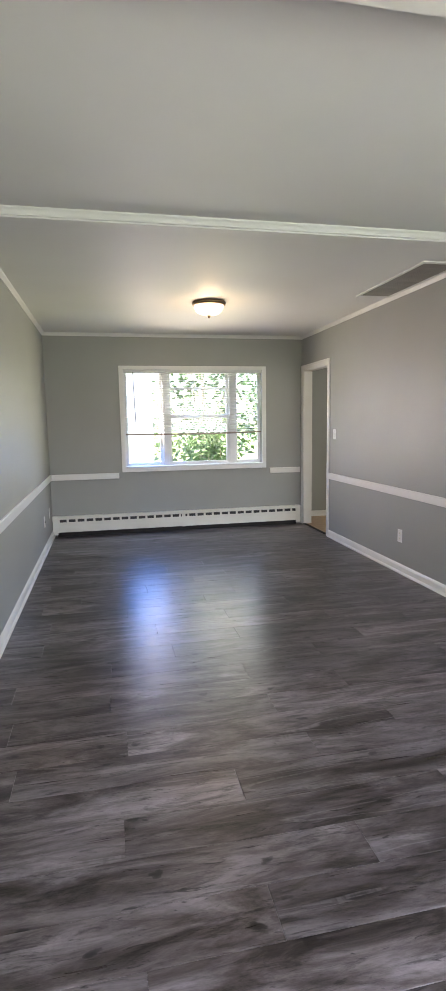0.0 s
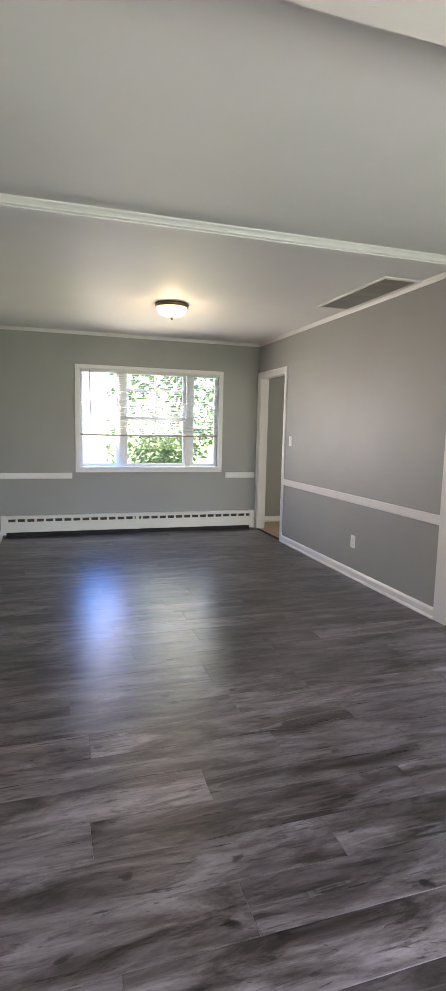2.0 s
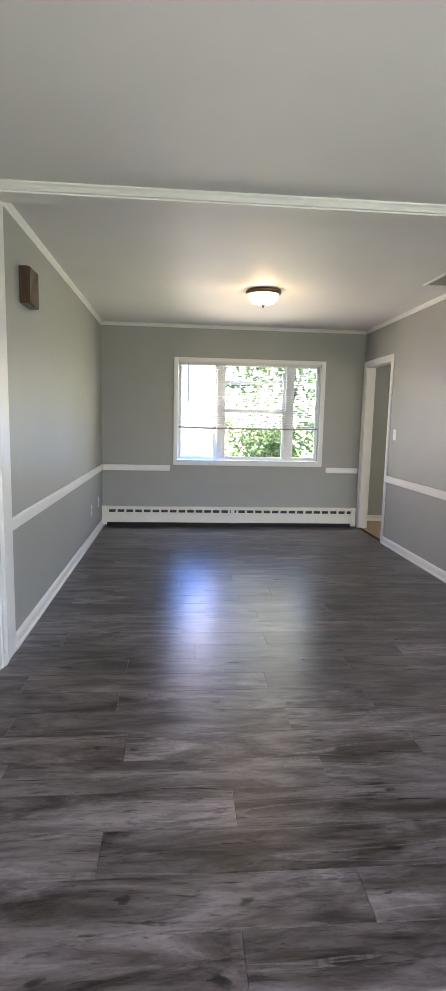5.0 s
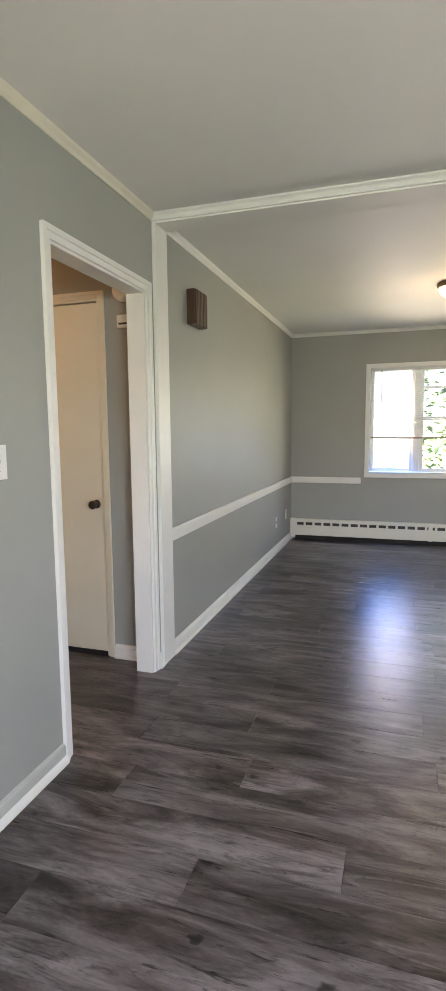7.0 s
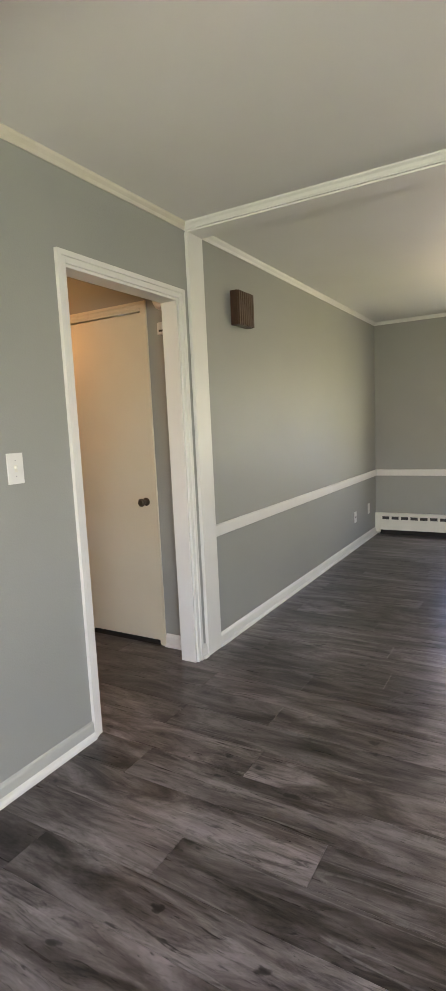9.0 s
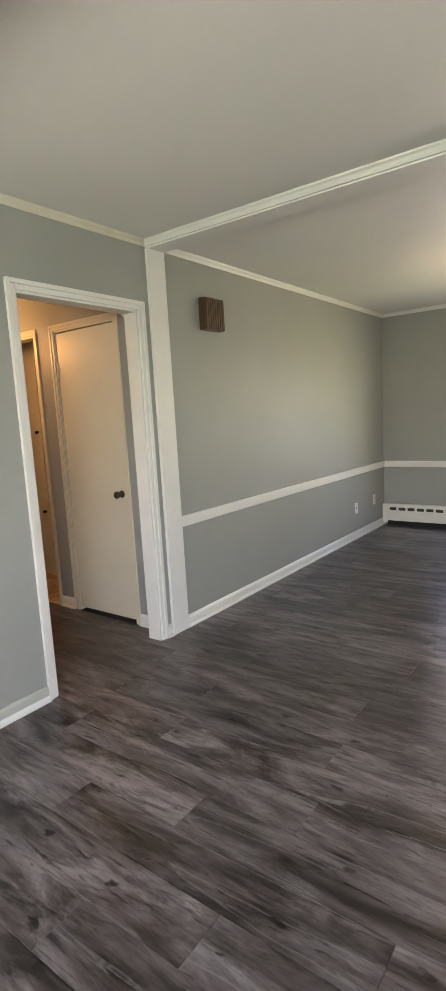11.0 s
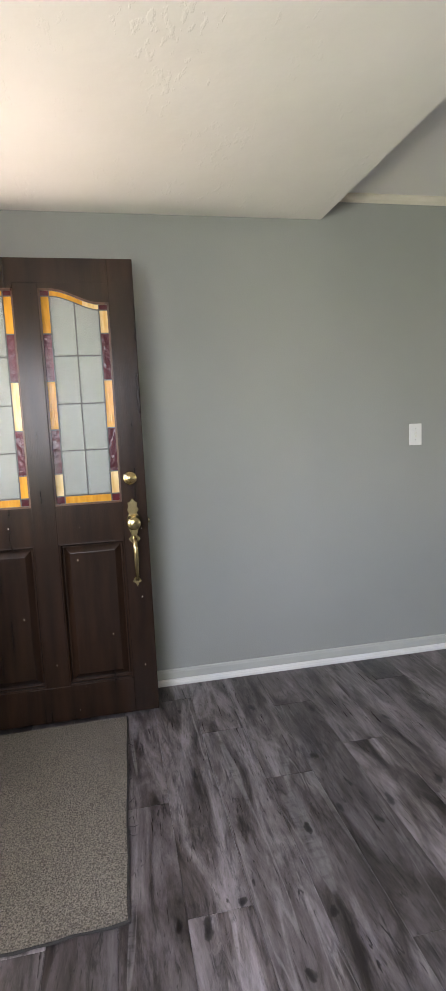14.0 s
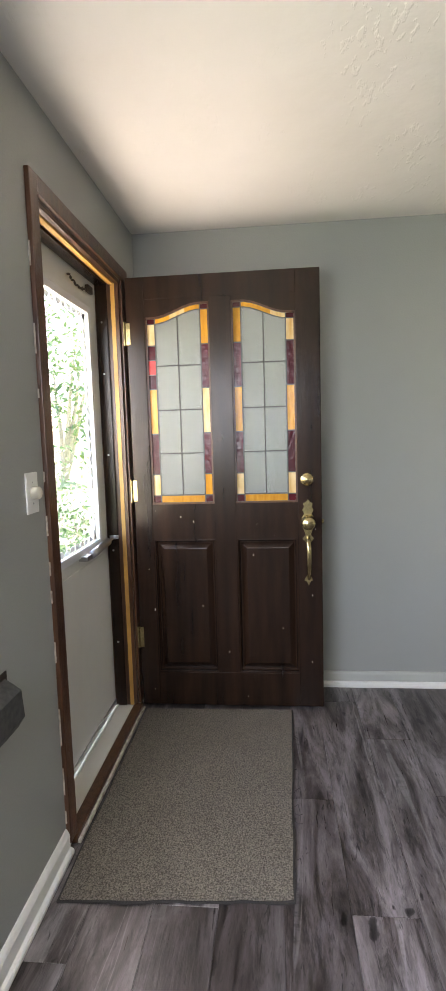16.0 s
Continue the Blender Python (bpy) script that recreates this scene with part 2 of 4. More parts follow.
# rail's brown holds the shadow on the backlit rail
M_BLINDRAIL = mat("blind_bottom_rail", (0.30, 0.24, 0.19), 0.5)
M_VINYLWIN = mat("window_sash_white", (0.80, 0.81, 0.82), 0.35)
M_VENT = mat("return_filter_grey", (0.36, 0.34, 0.31), 0.85, color2=(0.24, 0.23, 0.21), scale=9, bump=0.5, bump_scale=90)
M_TILE = mat("bath_tile_tan", (0.52, 0.36, 0.20), 0.4, color2=(0.36, 0.22, 0.11), scale=20, random_value=0.25)
M_GROUT = mat("grout", (0.62, 0.54, 0.42), 0.8)
M_KFLOOR = mat("kitchen_floor_tan", (0.42, 0.29, 0.17), 0.4, color2=(0.32, 0.21, 0.12), scale=14)
M_LEAD = mat("lead_came", (0.09, 0.09, 0.09), 0.45, 0.7)
M_AMBER = mat("amber_art_glass", (0.66, 0.34, 0.045), 0.15, color2=(0.48, 0.20, 0.02), scale=16, amount=0.4, stretch=(1, 3, 0.6), random_value=0.15, bump=0.2)
M_PALE = mat("streaky_cream_glass", (0.80, 0.66, 0.40), 0.15, color2=(0.55, 0.32, 0.10), scale=14, amount=0.5, stretch=(1, 3, 0.7), bump=0.2)
M_MAROON = mat("maroon_art_glass", (0.085, 0.010, 0.016), 0.12, color2=(0.045, 0.005, 0.010), scale=14, bump=0.4, bump_scale=40, random_value=0.3)
M_RED = mat("red_art_glass", (0.62, 0.06, 0.06), 0.15, color2=(0.45, 0.03, 0.03), scale=14, bump=0.3)
M_FROST = mat("textured_clear_glass", (0.90, 0.95, 0.93), 0.22, trans=0.85, bump=0.6, bump_scale=45, color2=(0.84, 0.90, 0.88))
M_DOME = mat("dome_frosted_glass", (1.0, 0.72, 0.38), 0.3, emit=0.22, color2=(0.98, 0.78, 0.48))
M_BRONZE = mat("lamp_pan_bronze", (0.25, 0.17, 0.10), 0.4, 0.7)
M_ETCH = mat("etched_white", (0.82, 0.83, 0.83), 0.7, trans=0.3)
M_LEAF = mat("hedge_leaf", (0.12, 0.21, 0.085), 0.5, color2=(0.045, 0.10, 0.04), scale=3)
M_LEAF2 = mat("shrub_leaf", (0.15, 0.24, 0.11), 0.5, color2=(0.055, 0.115, 0.05), scale=3)
M_BARK = mat("pale_bark", (0.42, 0.37, 0.29), 0.8, color2=(0.28, 0.24, 0.18), scale=14, bump=0.5)
M_GRASS = mat("lawn", (0.12, 0.16, 0.06), 0.9, color2=(0.08, 0.13, 0.03), scale=2, bump=0.5)
M_SIDING = mat("white_siding", (0.84, 0.84, 0.82), 0.5, color2=(0.78, 0.78, 0.76), scale=3)
M_ROOF = mat("roof_shingle", (0.12, 0.11, 0.10), 0.9)
M_CONCRETE = mat("walk_concrete", (0.66, 0.64, 0.60), 0.85, color2=(0.58, 0.56, 0.52), scale=6)


def glass_material():
    m = bpy.data.materials.new("window_glass")
    m.use_nodes = True
    n, l = m.node_tree.nodes, m.node_tree.links
    n.remove(n["Principled BSDF"])
    tr, gl, mx = n.new("ShaderNodeBsdfTransparent"), n.new("ShaderNodeBsdfGlossy"), n.new("ShaderNodeMixShader")
    gl.inputs["Roughness"].default_value = 0.02
    mx.inputs[0].default_value = 0.05
    l.new(tr.outputs[0], mx.inputs[1])
    l.new(gl.outputs[0], mx.inputs[2])
    l.new(mx.outputs[0], n["Material Output"].inputs[0])
    return m


M_GLASS = glass_material()


# ---- mesh helpers ----
def finish(name, bm, material, parent=None, smooth=False):
    me = bpy.data.meshes.new(name)
    bmesh.ops.recalc_face_normals(bm, faces=bm.faces[:])
    bm.to_mesh(me)
    bm.free()
    me.materials.append(material)
    if smooth:
        for p in me.polygons:
            p.use_smooth = True
    ob = new(name, me)
    if parent:
        ob.parent = parent
    return ob


def part(name, bm, material, parent, label="", smooth=False):
    ob = finish(name, bm, material, parent, smooth)
    return tagged(ob, label) if label else ob


def empty(name, at, label, category, group=""):
    ob = new(name)
    ob.location = at
    return tagged(ob, label, category, group)


def boxes(*spans, bevel=0.0, origin=(0, 0, 0)):
    """Each span: (x0, x1, y0, y1, z0, z1), all in one bmesh, given in the world and moved to origin."""
    bm = bmesh.new()
    o = Vector(origin)
    for x0, x1, y0, y1, z0, z1 in spans:
        c = Vector(((x0 + x1) / 2, (y0 + y1) / 2, (z0 + z1) / 2)) - o
        g = bmesh.ops.create_cube(bm, size=1, matrix=Matrix.Translation(c) @ Matrix.Diagonal((abs(x1 - x0), abs(y1 - y0), abs(z1 - z0), 1)))
        if bevel:
            es = list({e for v in g["verts"] for e in v.link_edges})
            bmesh.ops.bevel(bm, geom=es, offset=bevel, segments=2, affect='EDGES', profile=0.6)
    return bm


def prism(points, axis, a, b, origin=(0, 0, 0)):
    """A polygon drawn in the two other axes, pulled along axis from a to b."""
    bm = bmesh.new()
    o = Vector(origin)

    def at(p, v):
        u, w = p
        return Vector({"x": (v, u, w), "y": (u, v, w), "z": (u, w, v)}[axis]) - o
    lo = [bm.verts.new(at(p, a)) for p in points]
    hi = [bm.verts.new(at(p, b)) for p in points]
    bm.faces.new(lo)
    bm.faces.new(hi[::-1])
    for i in range(len(points)):
        j = (i + 1) % len(points)
        bm.faces.new((lo[i], hi[i], hi[j], lo[j]))
    return bm


def lathe(profile, steps, m):
    """A profile of (radius, height) spun round z, then set at the pose m."""
    bm = bmesh.new()
    rings = []
    for r, h in profile:
        if r < 1e-5:
            rings.append([bm.verts.new(m @ Vector((0, 0, h)))])
        else:
            rings.append([bm.verts.new(m @ Vector((r * math.cos(a), r * math.sin(a), h))) for a in [2 * math.pi * i / steps for i in range(steps)]])
    for p, q in zip(rings, rings[1:]):
        for i in range(steps):
            j = (i + 1) % steps
            if len(p) == 1 and len(q) > 1:
                bm.faces.new((p[0], q[i], q[j]))
            elif len(q) == 1 and len(p) > 1:
                bm.faces.new((p[i], p[j], q[0]))
            elif len(p) > 1:
                bm.faces.new((p[i], p[j], q[j], q[i]))
    return bm


def tube(points, radii, steps=8):
    bm = bmesh.new()
    rings = []
    for i, p in enumerate(points):
        p = Vector(p)
        d = (Vector(points[min(i + 1, len(points) - 1)]) - Vector(points[max(i - 1, 0)])).normalized()
        side = d.cross(Vector((0.31, 0.9, 0.17))).normalized()
        up = side.cross(d)
        rings.append([bm.verts.new(p + radii[i] * (side * math.cos(a) + up * math.sin(a))) for a in [2 * math.pi * k / steps for k in range(steps)]])
    for a, b in zip(rings, rings[1:]):
        for k in range(steps):
            bm.faces.new((a[k], a[(k + 1) % steps], b[(k + 1) % steps], b[k]))
    bm.faces.new(rings[0][::-1])
    bm.faces.new(rings[-1])
    return bm


RX = pose(0, 0, 0, 0, 90, 0)          # turns a lathe's axis to +x


# ---- structure ----
LIVE_E, WIN_Y, OPEN_Y, FRONT_Y, CEIL, SOF = 6.2, 6.83, 2.95, -0.695, 2.457, 2.335
RW = 3.24


def struct(name, bm, material, label, category="wall"):
    return tagged(finish(name, bm, material), label, category, kind="structure")


floor = struct("floor", boxes((-2.5, LIVE_E + 0.2, FRONT_Y - 0.1, WIN_Y + 0.1, -0.12, -0.008)), M_SUB, "grey-brown wood-look plank floor", "floor")
struct("ceiling", boxes((-0.05, LIVE_E + 0.1, FRONT_Y - 0.1, WIN_Y + 0.1, CEIL, CEIL + 0.2)), M_CEIL, "plain grey-white painted ceiling", "ceiling")
struct("ceiling_soffit", prism([(0, FRONT_Y), (LIVE_E, FRONT_Y), (LIVE_E, 1.20), (1.3, 1.203), (0, 1.178)], "z", SOF, CEIL - 0.002), M_PLASTER, "lowered off-white ceiling with trowelled plaster patches", "ceiling")

HO0, HO1, HOH = 2.025, 2.845, 2.052      # opening to the hall
struct("wall_west", boxes((-0.1, 0, FRONT_Y - 0.15, HO0, -0.1, CEIL), (-0.1, 0, HO1, WIN_Y + 0.15, -0.1, CEIL), (-0.1, 0, HO0, HO1, HOH, CEIL)),
       M_WALL, "satin grey painted wall with a doorway to the hall")
KD0, KD1, KDH = 5.95, 6.755, 2.025     # doorway to the kitchen
struct("wall_east_dining", boxes((RW, RW + 0.11, OPEN_Y + 0.11, KD0, -0.1, CEIL), (RW, RW + 0.11, KD1, WIN_Y + 0.15, -0.1, CEIL), (RW, RW + 0.11, KD0, KD1, KDH, CEIL)),
       M_WALL, "satin grey painted dining wall with a kitchen doorway")
struct("wall_living_north", boxes((RW, LIVE_E + 0.1, OPEN_Y, OPEN_Y + 0.11, -0.1, CEIL)), M_WALL, "grey painted living room wall")
WX0, WX1, WZ0, WZ1 = 0.925, 2.69, 0.835, 2.035
struct("wall_north", boxes((0, WX0, WIN_Y, WIN_Y + 0.15, -0.1, CEIL), (WX1, RW, WIN_Y, WIN_Y + 0.15, -0.1, CEIL),
                           (WX0, WX1, WIN_Y, WIN_Y + 0.15, -0.1, WZ0), (WX0, WX1, WIN_Y, WIN_Y + 0.15, WZ1, CEIL)), M_WALL, "grey painted wall around the dining window")
FD0, FD1, FDH = 0.285, 1.165, 2.04
# opening from x 2.0 to 4.0 is assumed, for the unseen window's lamp
struct("wall_south", boxes((0, FD0, FRONT_Y - 0.15, FRONT_Y, -0.1, CEIL), (FD1, 2.0, FRONT_Y - 0.15, FRONT_Y, -0.1, CEIL), (4.0, LIVE_E + 0.1, FRONT_Y - 0.15, FRONT_Y, -0.1, CEIL),
                           (2.0, 4.0, FRONT_Y - 0.15, FRONT_Y, -0.1, 0.75), (2.0, 4.0, FRONT_Y - 0.15, FRONT_Y, 2.05, CEIL),
                           (FD0, FD1, FRONT_Y - 0.15, FRONT_Y, FDH, CEIL)), M_WALL, "grey painted wall around the front doorway")
struct("wall_living_east", boxes((LIVE_E, LIVE_E + 0.12, FRONT_Y, OPEN_Y, -0.1, CEIL)), M_WALL, "plain grey painted wall")
struct("beam", boxes((0.0, RW, OPEN_Y + 0.0, OPEN_Y + 0.14, 2.412, CEIL - 0.002)), M_CEIL, "shallow painted beam over the wide opening", "beam")
# unseen slab added overhead; its overhang keeps direct sun out of the openings
struct("roof_slab", boxes((-3.2, 7.2, FRONT_Y - 0.45, WIN_Y + 0.35, 2.72, 2.86)), M_ROOF, "unseen dark slab added overhead to keep direct sun out", "roof")
# hall, bath recess and kitchen beyond the doorways
HW = 2.97
HD0, HD1, HDH = -0.975, -0.345, 2.07
struct("wall_hall_north", boxes((HD1, -0.1, HW, HW + 0.1, -0.1, 2.47), (-1.165, HD0, HW, HW + 0.1, -0.1, 2.47), (HD0, HD1, HW, HW + 0.1, HDH, 2.47),
                                (-2.45, -1.165, HW, HW + 0.1, 2.105, 2.47)), M_WALL, "grey painted hall wall")
struct("wall_hall_south", boxes((-2.45, -0.1, 1.62, 1.72, -0.1, 2.47)), M_WALL, "grey painted hall wall")
struct("wall_hall_end", boxes((-2.55, -2.45, 1.62, 3.7, -0.1, 2.47)), M_WALL, "grey painted hall end wall")
struct("wall_bath", boxes((-1.20, -1.12, HW + 0.1, 3.7, -0.1, 2.47), (-2.45, -1.24, 3.62, 3.7, -0.1, 2.47)), M_WALL, "grey painted bathroom wall")
struct("wall_closet", boxes((-1.1, -0.1, HW + 0.75, HW + 0.8, -0.1, 2.47)), M_WALL, "closet back wall")
struct("ceiling_hall", boxes((-2.5, -0.06, 1.65, 3.75, 2.40, 2.5)), M_CEIL, "hall ceiling", "ceiling")
struct("floor_bath", boxes((-2.45, -1.165, HW, 3.62, -0.1, 0.0)), M_GROUT, "small tan patterned bathroom tiles", "floor")
struct("wall_kitchen_north", boxes((RW + 0.11, 5.6, 7.27, 7.37, -0.1, CEIL)), M_WALL, "grey painted kitchen wall")
struct("wall_kitchen_east", boxes((5.5, 5.6, OPEN_Y + 0.11, 7.27, -0.1, CEIL)), M_WALL, "grey painted kitchen wall")
struct("wall_kitchen_west", boxes((RW + 0.01, RW + 0.11, WIN_Y + 0.15, 7.37, -0.1, CEIL)), M_WALL, "grey painted kitchen wall")
struct("ceiling_kitchen", boxes((RW + 0.05, 5.6, WIN_Y + 0.1, 7.4, CEIL, CEIL + 0.1)), M_CEIL, "kitchen ceiling", "ceiling")
struct("floor_kitchen", boxes((RW + 0.02, 5.6, OPEN_Y + 0.11, 7.3, -0.1, 0.004)), M_KFLOOR, "tan sheet kitchen floor", "floor")
struct("threshold", boxes((RW + 0.0, RW + 0.035, KD0, KD1, 0.0, 0.009), bevel=0.003), M_BIND, "dark metal floor transition strip", "threshold")
struct("carpet", prism([(3.205, OPEN_Y), (1.885, 1.06), (1.80, 0.75), (1.79, FRONT_Y), (LIVE_E, FRONT_Y), (LIVE_E, OPEN_Y)], "z", 0.0, 0.011),
       M_CARPET, "grey-brown low-pile carpet with a cut edge", "carpet")


# ---- trim ----
def run(name, profile, p0, p1, inward, material, label, category="trim"):
    """A moulding: profile of (distance from the wall, height), from p0 to p1 on the wall."""
    p0, p1, w = Vector(p0), Vector(p1), Vector(inward)
    bm = bmesh.new()
    a = [bm.verts.new(p0 + w * d + Vector((0, 0, h))) for d, h in profile]
    b = [bm.verts.new(p1 + w * d + Vector((0, 0, h))) for d, h in profile]
    bm.faces.new(a)
    bm.faces.new(b[::-1])
    for i in range(len(a)):
        j = (i + 1) % len(a)
        bm.faces.new((a[i], b[i], b[j], a[j]))
    return struct(name, bm, material, label, category)


BASE = [(0.0, 0.001), (0.026, 0.001), (0.026, 0.010), (0.022, 0.017), (0.013, 0.021), (0.013, 0.062), (0.009, 0.072), (0.004, 0.080), (0.0, 0.082)]
BASE_LOW = [(0.0, 0.001), (0.028, 0.001), (0.028, 0.014), (0.024, 0.024), (0.014, 0.030), (0.0, 0.030)]
BASE_HIGH = [(0.0, 0.0305), (0.013, 0.0305), (0.013, 0.066), (0.009, 0.076), (0.0, 0.080)]
RAIL = [(0.0, 0.693), (0.014, 0.693), (0.017, 0.697), (0.017, 0.758), (0.013, 0.764), (0.0, 0.764)]
CROWN = [(0.0, CEIL - 0.036), (0.006, CEIL - 0.036), (0.012, CEIL - 0.022), (0.024, CEIL - 0.010), (0.028, CEIL), (0.0, CEIL)]
E_, W_, N_, S_ = (1, 0, 0), (-1, 0, 0), (0, 1, 0), (0, -1, 0)
for nm, p0, p1, inw in [("baseboard_west_living", (0, FRONT_Y, 0), (0, HO0 - 0.047, 0), E_), ("baseboard_west_post", (0, HO1 + 0.047, 0), (0, 2.938, 0), E_),
                        ("baseboard_west_dining", (0, 3.095, 0), (0, WIN_Y, 0), E_), ("baseboard_east_dining", (RW, 3.10, 0), (RW, KD0 - 0.062, 0), W_),
                        ("baseboard_living_north", (RW + 0.05, OPEN_Y, 0), (LIVE_E, OPEN_Y, 0), S_), ("baseboard_south", (FD1 + 0.06, FRONT_Y, 0), (LIVE_E, FRONT_Y, 0), N_),
                        ("baseboard_hall_a", (HD1 + 0.04, HW, 0), (-0.1, HW, 0), S_), ("baseboard_hall_b", (-1.165, HW, 0), (HD0 - 0.03, HW, 0), S_),
                        ("baseboard_kitchen", (RW + 0.11, 7.27, 0), (5.5, 7.27, 0), S_)]:
    if nm in ("baseboard_west_living", "baseboard_living_north"):
        run(nm, BASE_LOW, p0, p1, inw, M_TRIM, "white painted shoe moulding under a grey baseboard", "baseboard")
        run(nm + "_board", BASE_HIGH, p0, p1, inw, M_BOARD, "pale grey painted baseboard", "baseboard")
        continue
    run(nm, BASE, p0, p1, inw, M_TRIM, "white painted baseboard with a rounded shoe", "baseboard")
for nm, p0, p1, inw in [("chair_rail_west", (0, 3.092, 0), (0, WIN_Y, 0), E_), ("chair_rail_east", (RW, 3.10, 0), (RW, KD0 - 0.06, 0), W_),
                        ("chair_rail_north_a", (0.018, WIN_Y, 0), (0.832, WIN_Y, 0), S_), ("chair_rail_north_b", (2.80, WIN_Y, 0), (RW - 0.03, WIN_Y, 0), S_)]:
    run(nm, RAIL, p0, p1, inw, M_TRIM, "flat white painted chair rail", "chair rail")
for nm, p0, p1, inw, mm in [("crown_west_living", (0, 1.177, 0), (0, 2.94, 0), E_, M_CREAM), ("crown_west_dining", (0, 3.09, 0), (0, WIN_Y, 0), E_, M_TRIM),
                            ("crown_north", (0, WIN_Y, 0), (RW, WIN_Y, 0), S_, M_TRIM), ("crown_east_dining", (RW, 3.10, 0), (RW, WIN_Y, 0), W_, M_TRIM),
                            ("crown_living_north", (RW, OPEN_Y, 0), (LIVE_E, OPEN_Y, 0), S_, M_TRIM)]:
    run(nm, CROWN, p0, p1, inw, mm, "thin painted crown moulding", "moulding")
BEAMCROWN = [(0.0, 2.420), (0.012, 2.420), (0.015, 2.423), (0.016, 2.430), (0.023, 2.441), (0.034, 2.449), (0.036, CEIL - 0.001), (0.0, CEIL - 0.001)]
run("beam_trim", BEAMCROWN, (0.0, OPEN_Y, 0), (RW, OPEN_Y, 0), S_, M_TRIM, "white stepped moulding along the beam")
# opening's side boards
struct("opening_board_west", boxes((0.0, 0.022, 2.94, 3.09, 0.001, 2.411), bevel=0.003), M_TRIM, "white painted opening board", "trim")
struct("opening_board_east", boxes((RW - 0.020, RW + 0.0, OPEN_Y - 0.002, 3.10, 0.001, 2.411), bevel=0.003), M_TRIM, "white painted opening board", "trim")
struct("opening_casing_east", boxes((RW - 0.030, RW + 0.022, OPEN_Y - 0.020, OPEN_Y - 0.003, 0.012, 2.40), (RW + 0.022, RW + 0.042, OPEN_Y - 0.013, OPEN_Y - 0.001, 0.012, 2.42), bevel=0.003), M_TRIM,
       "white painted casing at the opening", "trim")


def casing(name, parent_label, axis, at, side, a0, a1, top, width, thick, depth, material, split=0.5):
    """A door casing with a stepped face: two legs and a head, and the jamb lining through the wall.
    axis: the wall's normal; at: the wall's face; side: +1 or -1, the way that the face looks."""
    spans = []

    def add(u0, u1, z0, z1, d0, d1):
        lo, hi = sorted((at + side * d0, at + side * d1))
        spans.append((lo, hi, u0, u1, z0, z1) if axis == "x" else (u0, u1, lo, hi, z0, z1))
    w2 = width * split
    add(a0 - width, a0 - width + w2, 0.001, top + width, 0.0, thick)
    add(a0 - width + w2, a0 + 0.004, 0.001, top + width - w2, 0.0, thick * 0.62)
    add(a1 + width - w2, a1 + width, 0.001, top + width, 0.0, thick)
    add(a1 - 0.004, a1 + width - w2, 0.001, top + width - w2, 0.0, thick * 0.62)
    add(a0 - width + w2, a1 + width - w2, top + width - w2, top + width, 0.0, thick)
    add(a0 + 0.004, a1 - 0.004, top - 0.004, top + width - w2, 0.0, thick * 0.62)
    ob = struct(name, boxes(*spans, bevel=0.002), material, parent_label, "door casing")
    spans.clear()
    add(a0, a0 + 0.016, 0.001, top, -depth, -0.001)
    add(a1 - 0.016, a1, 0.001, top, -depth, -0.001)
    add(a0 + 0.016, a1 - 0.016, top - 0.016, top, -depth, -0.001)
    part("jamb", boxes(*spans), material, ob)
    return ob


casing("door_casing_hall", "white painted casing round the hall doorway", "x", 0.0, 1, HO0, HO1, HOH, 0.046, 0.018, 0.10, M_TRIM)
casing("door_casing_kitchen", "white painted casing round the kitchen doorway", "x", RW, -1, KD0, KD1, KDH, 0.058, 0.016, 0.11, M_TRIM)
casing("door_casing_closet", "cream painted casing round the closet door", "y", HW, -1, HD0, HD1, HDH, 0.035, 0.014, 0.09, M_HALLDOOR)


# ---- dining window ----
win = struct("window_1", boxes((0.872, 0.925, WIN_Y - 0.022, WIN_Y - 0.0005, 0.770, 2.075), (2.69, 2.742, WIN_Y - 0.022, WIN_Y - 0.0005, 0.770, 2.075),
                               (0.925, 2.69, WIN_Y - 0.022, WIN_Y - 0.0005, 2.030, 2.075), (0.925, 2.69, WIN_Y - 0.022, WIN_Y - 0.0005, 0.770, 0.830), bevel=0.003),
             M_TRIM, "three-part window in a flat white frame", "window")
part("window_sill", boxes((0.90, 2.715, WIN_Y - 0.030, WIN_Y + 0.06, 0.818, 0.836), bevel=0.003), M_TRIM, win)
WY = WIN_Y + 0.085
for x0, x1 in ((1.405, 1.475), (2.265, 2.335)):
    part("mullion", boxes((x0, x1, WIN_Y + 0.03, WIN_Y + 0.13, 0.842, 2.035), bevel=0.004), M_VINYLWIN, win)


def sash(x0, x1, z0, z1, y, w=0.038, bars=()):
    f = part("sash", boxes((x0, x0 + w, y - 0.018, y + 0.018, z0, z1), (x1 - w, x1, y - 0.018, y + 0.018, z0, z1), (x0 + w, x1 - w, y - 0.018, y + 0.018, z0, z0 + w),
                           (x0 + w, x1 - w, y - 0.018, y + 0.018, z1 - w, z1), bevel=0.003), M_VINYLWIN, win)
    for z in bars:
        part("glazing_bar", boxes((x0 + w, x1 - w, y - 0.012, y + 0.012, z - 0.014, z + 0.014), bevel=0.003), M_VINYLWIN, f)
    g = part("pane", boxes((x0 + w, x1 - w, y - 0.003, y + 0.003, z0 + w, z1 - w)), M_GLASS, f)
    g.visible_shadow = False


sash(0.927, 1.405, 0.842, 2.033, WY)
sash(2.335, 2.688, 0.842, 2.033, WY)
sash(1.475, 2.265, 1.435, 2.033, WY + 0.02, bars=(1.80,))
sash(1.475, 2.265, 0.842, 1.468, WY - 0.02)

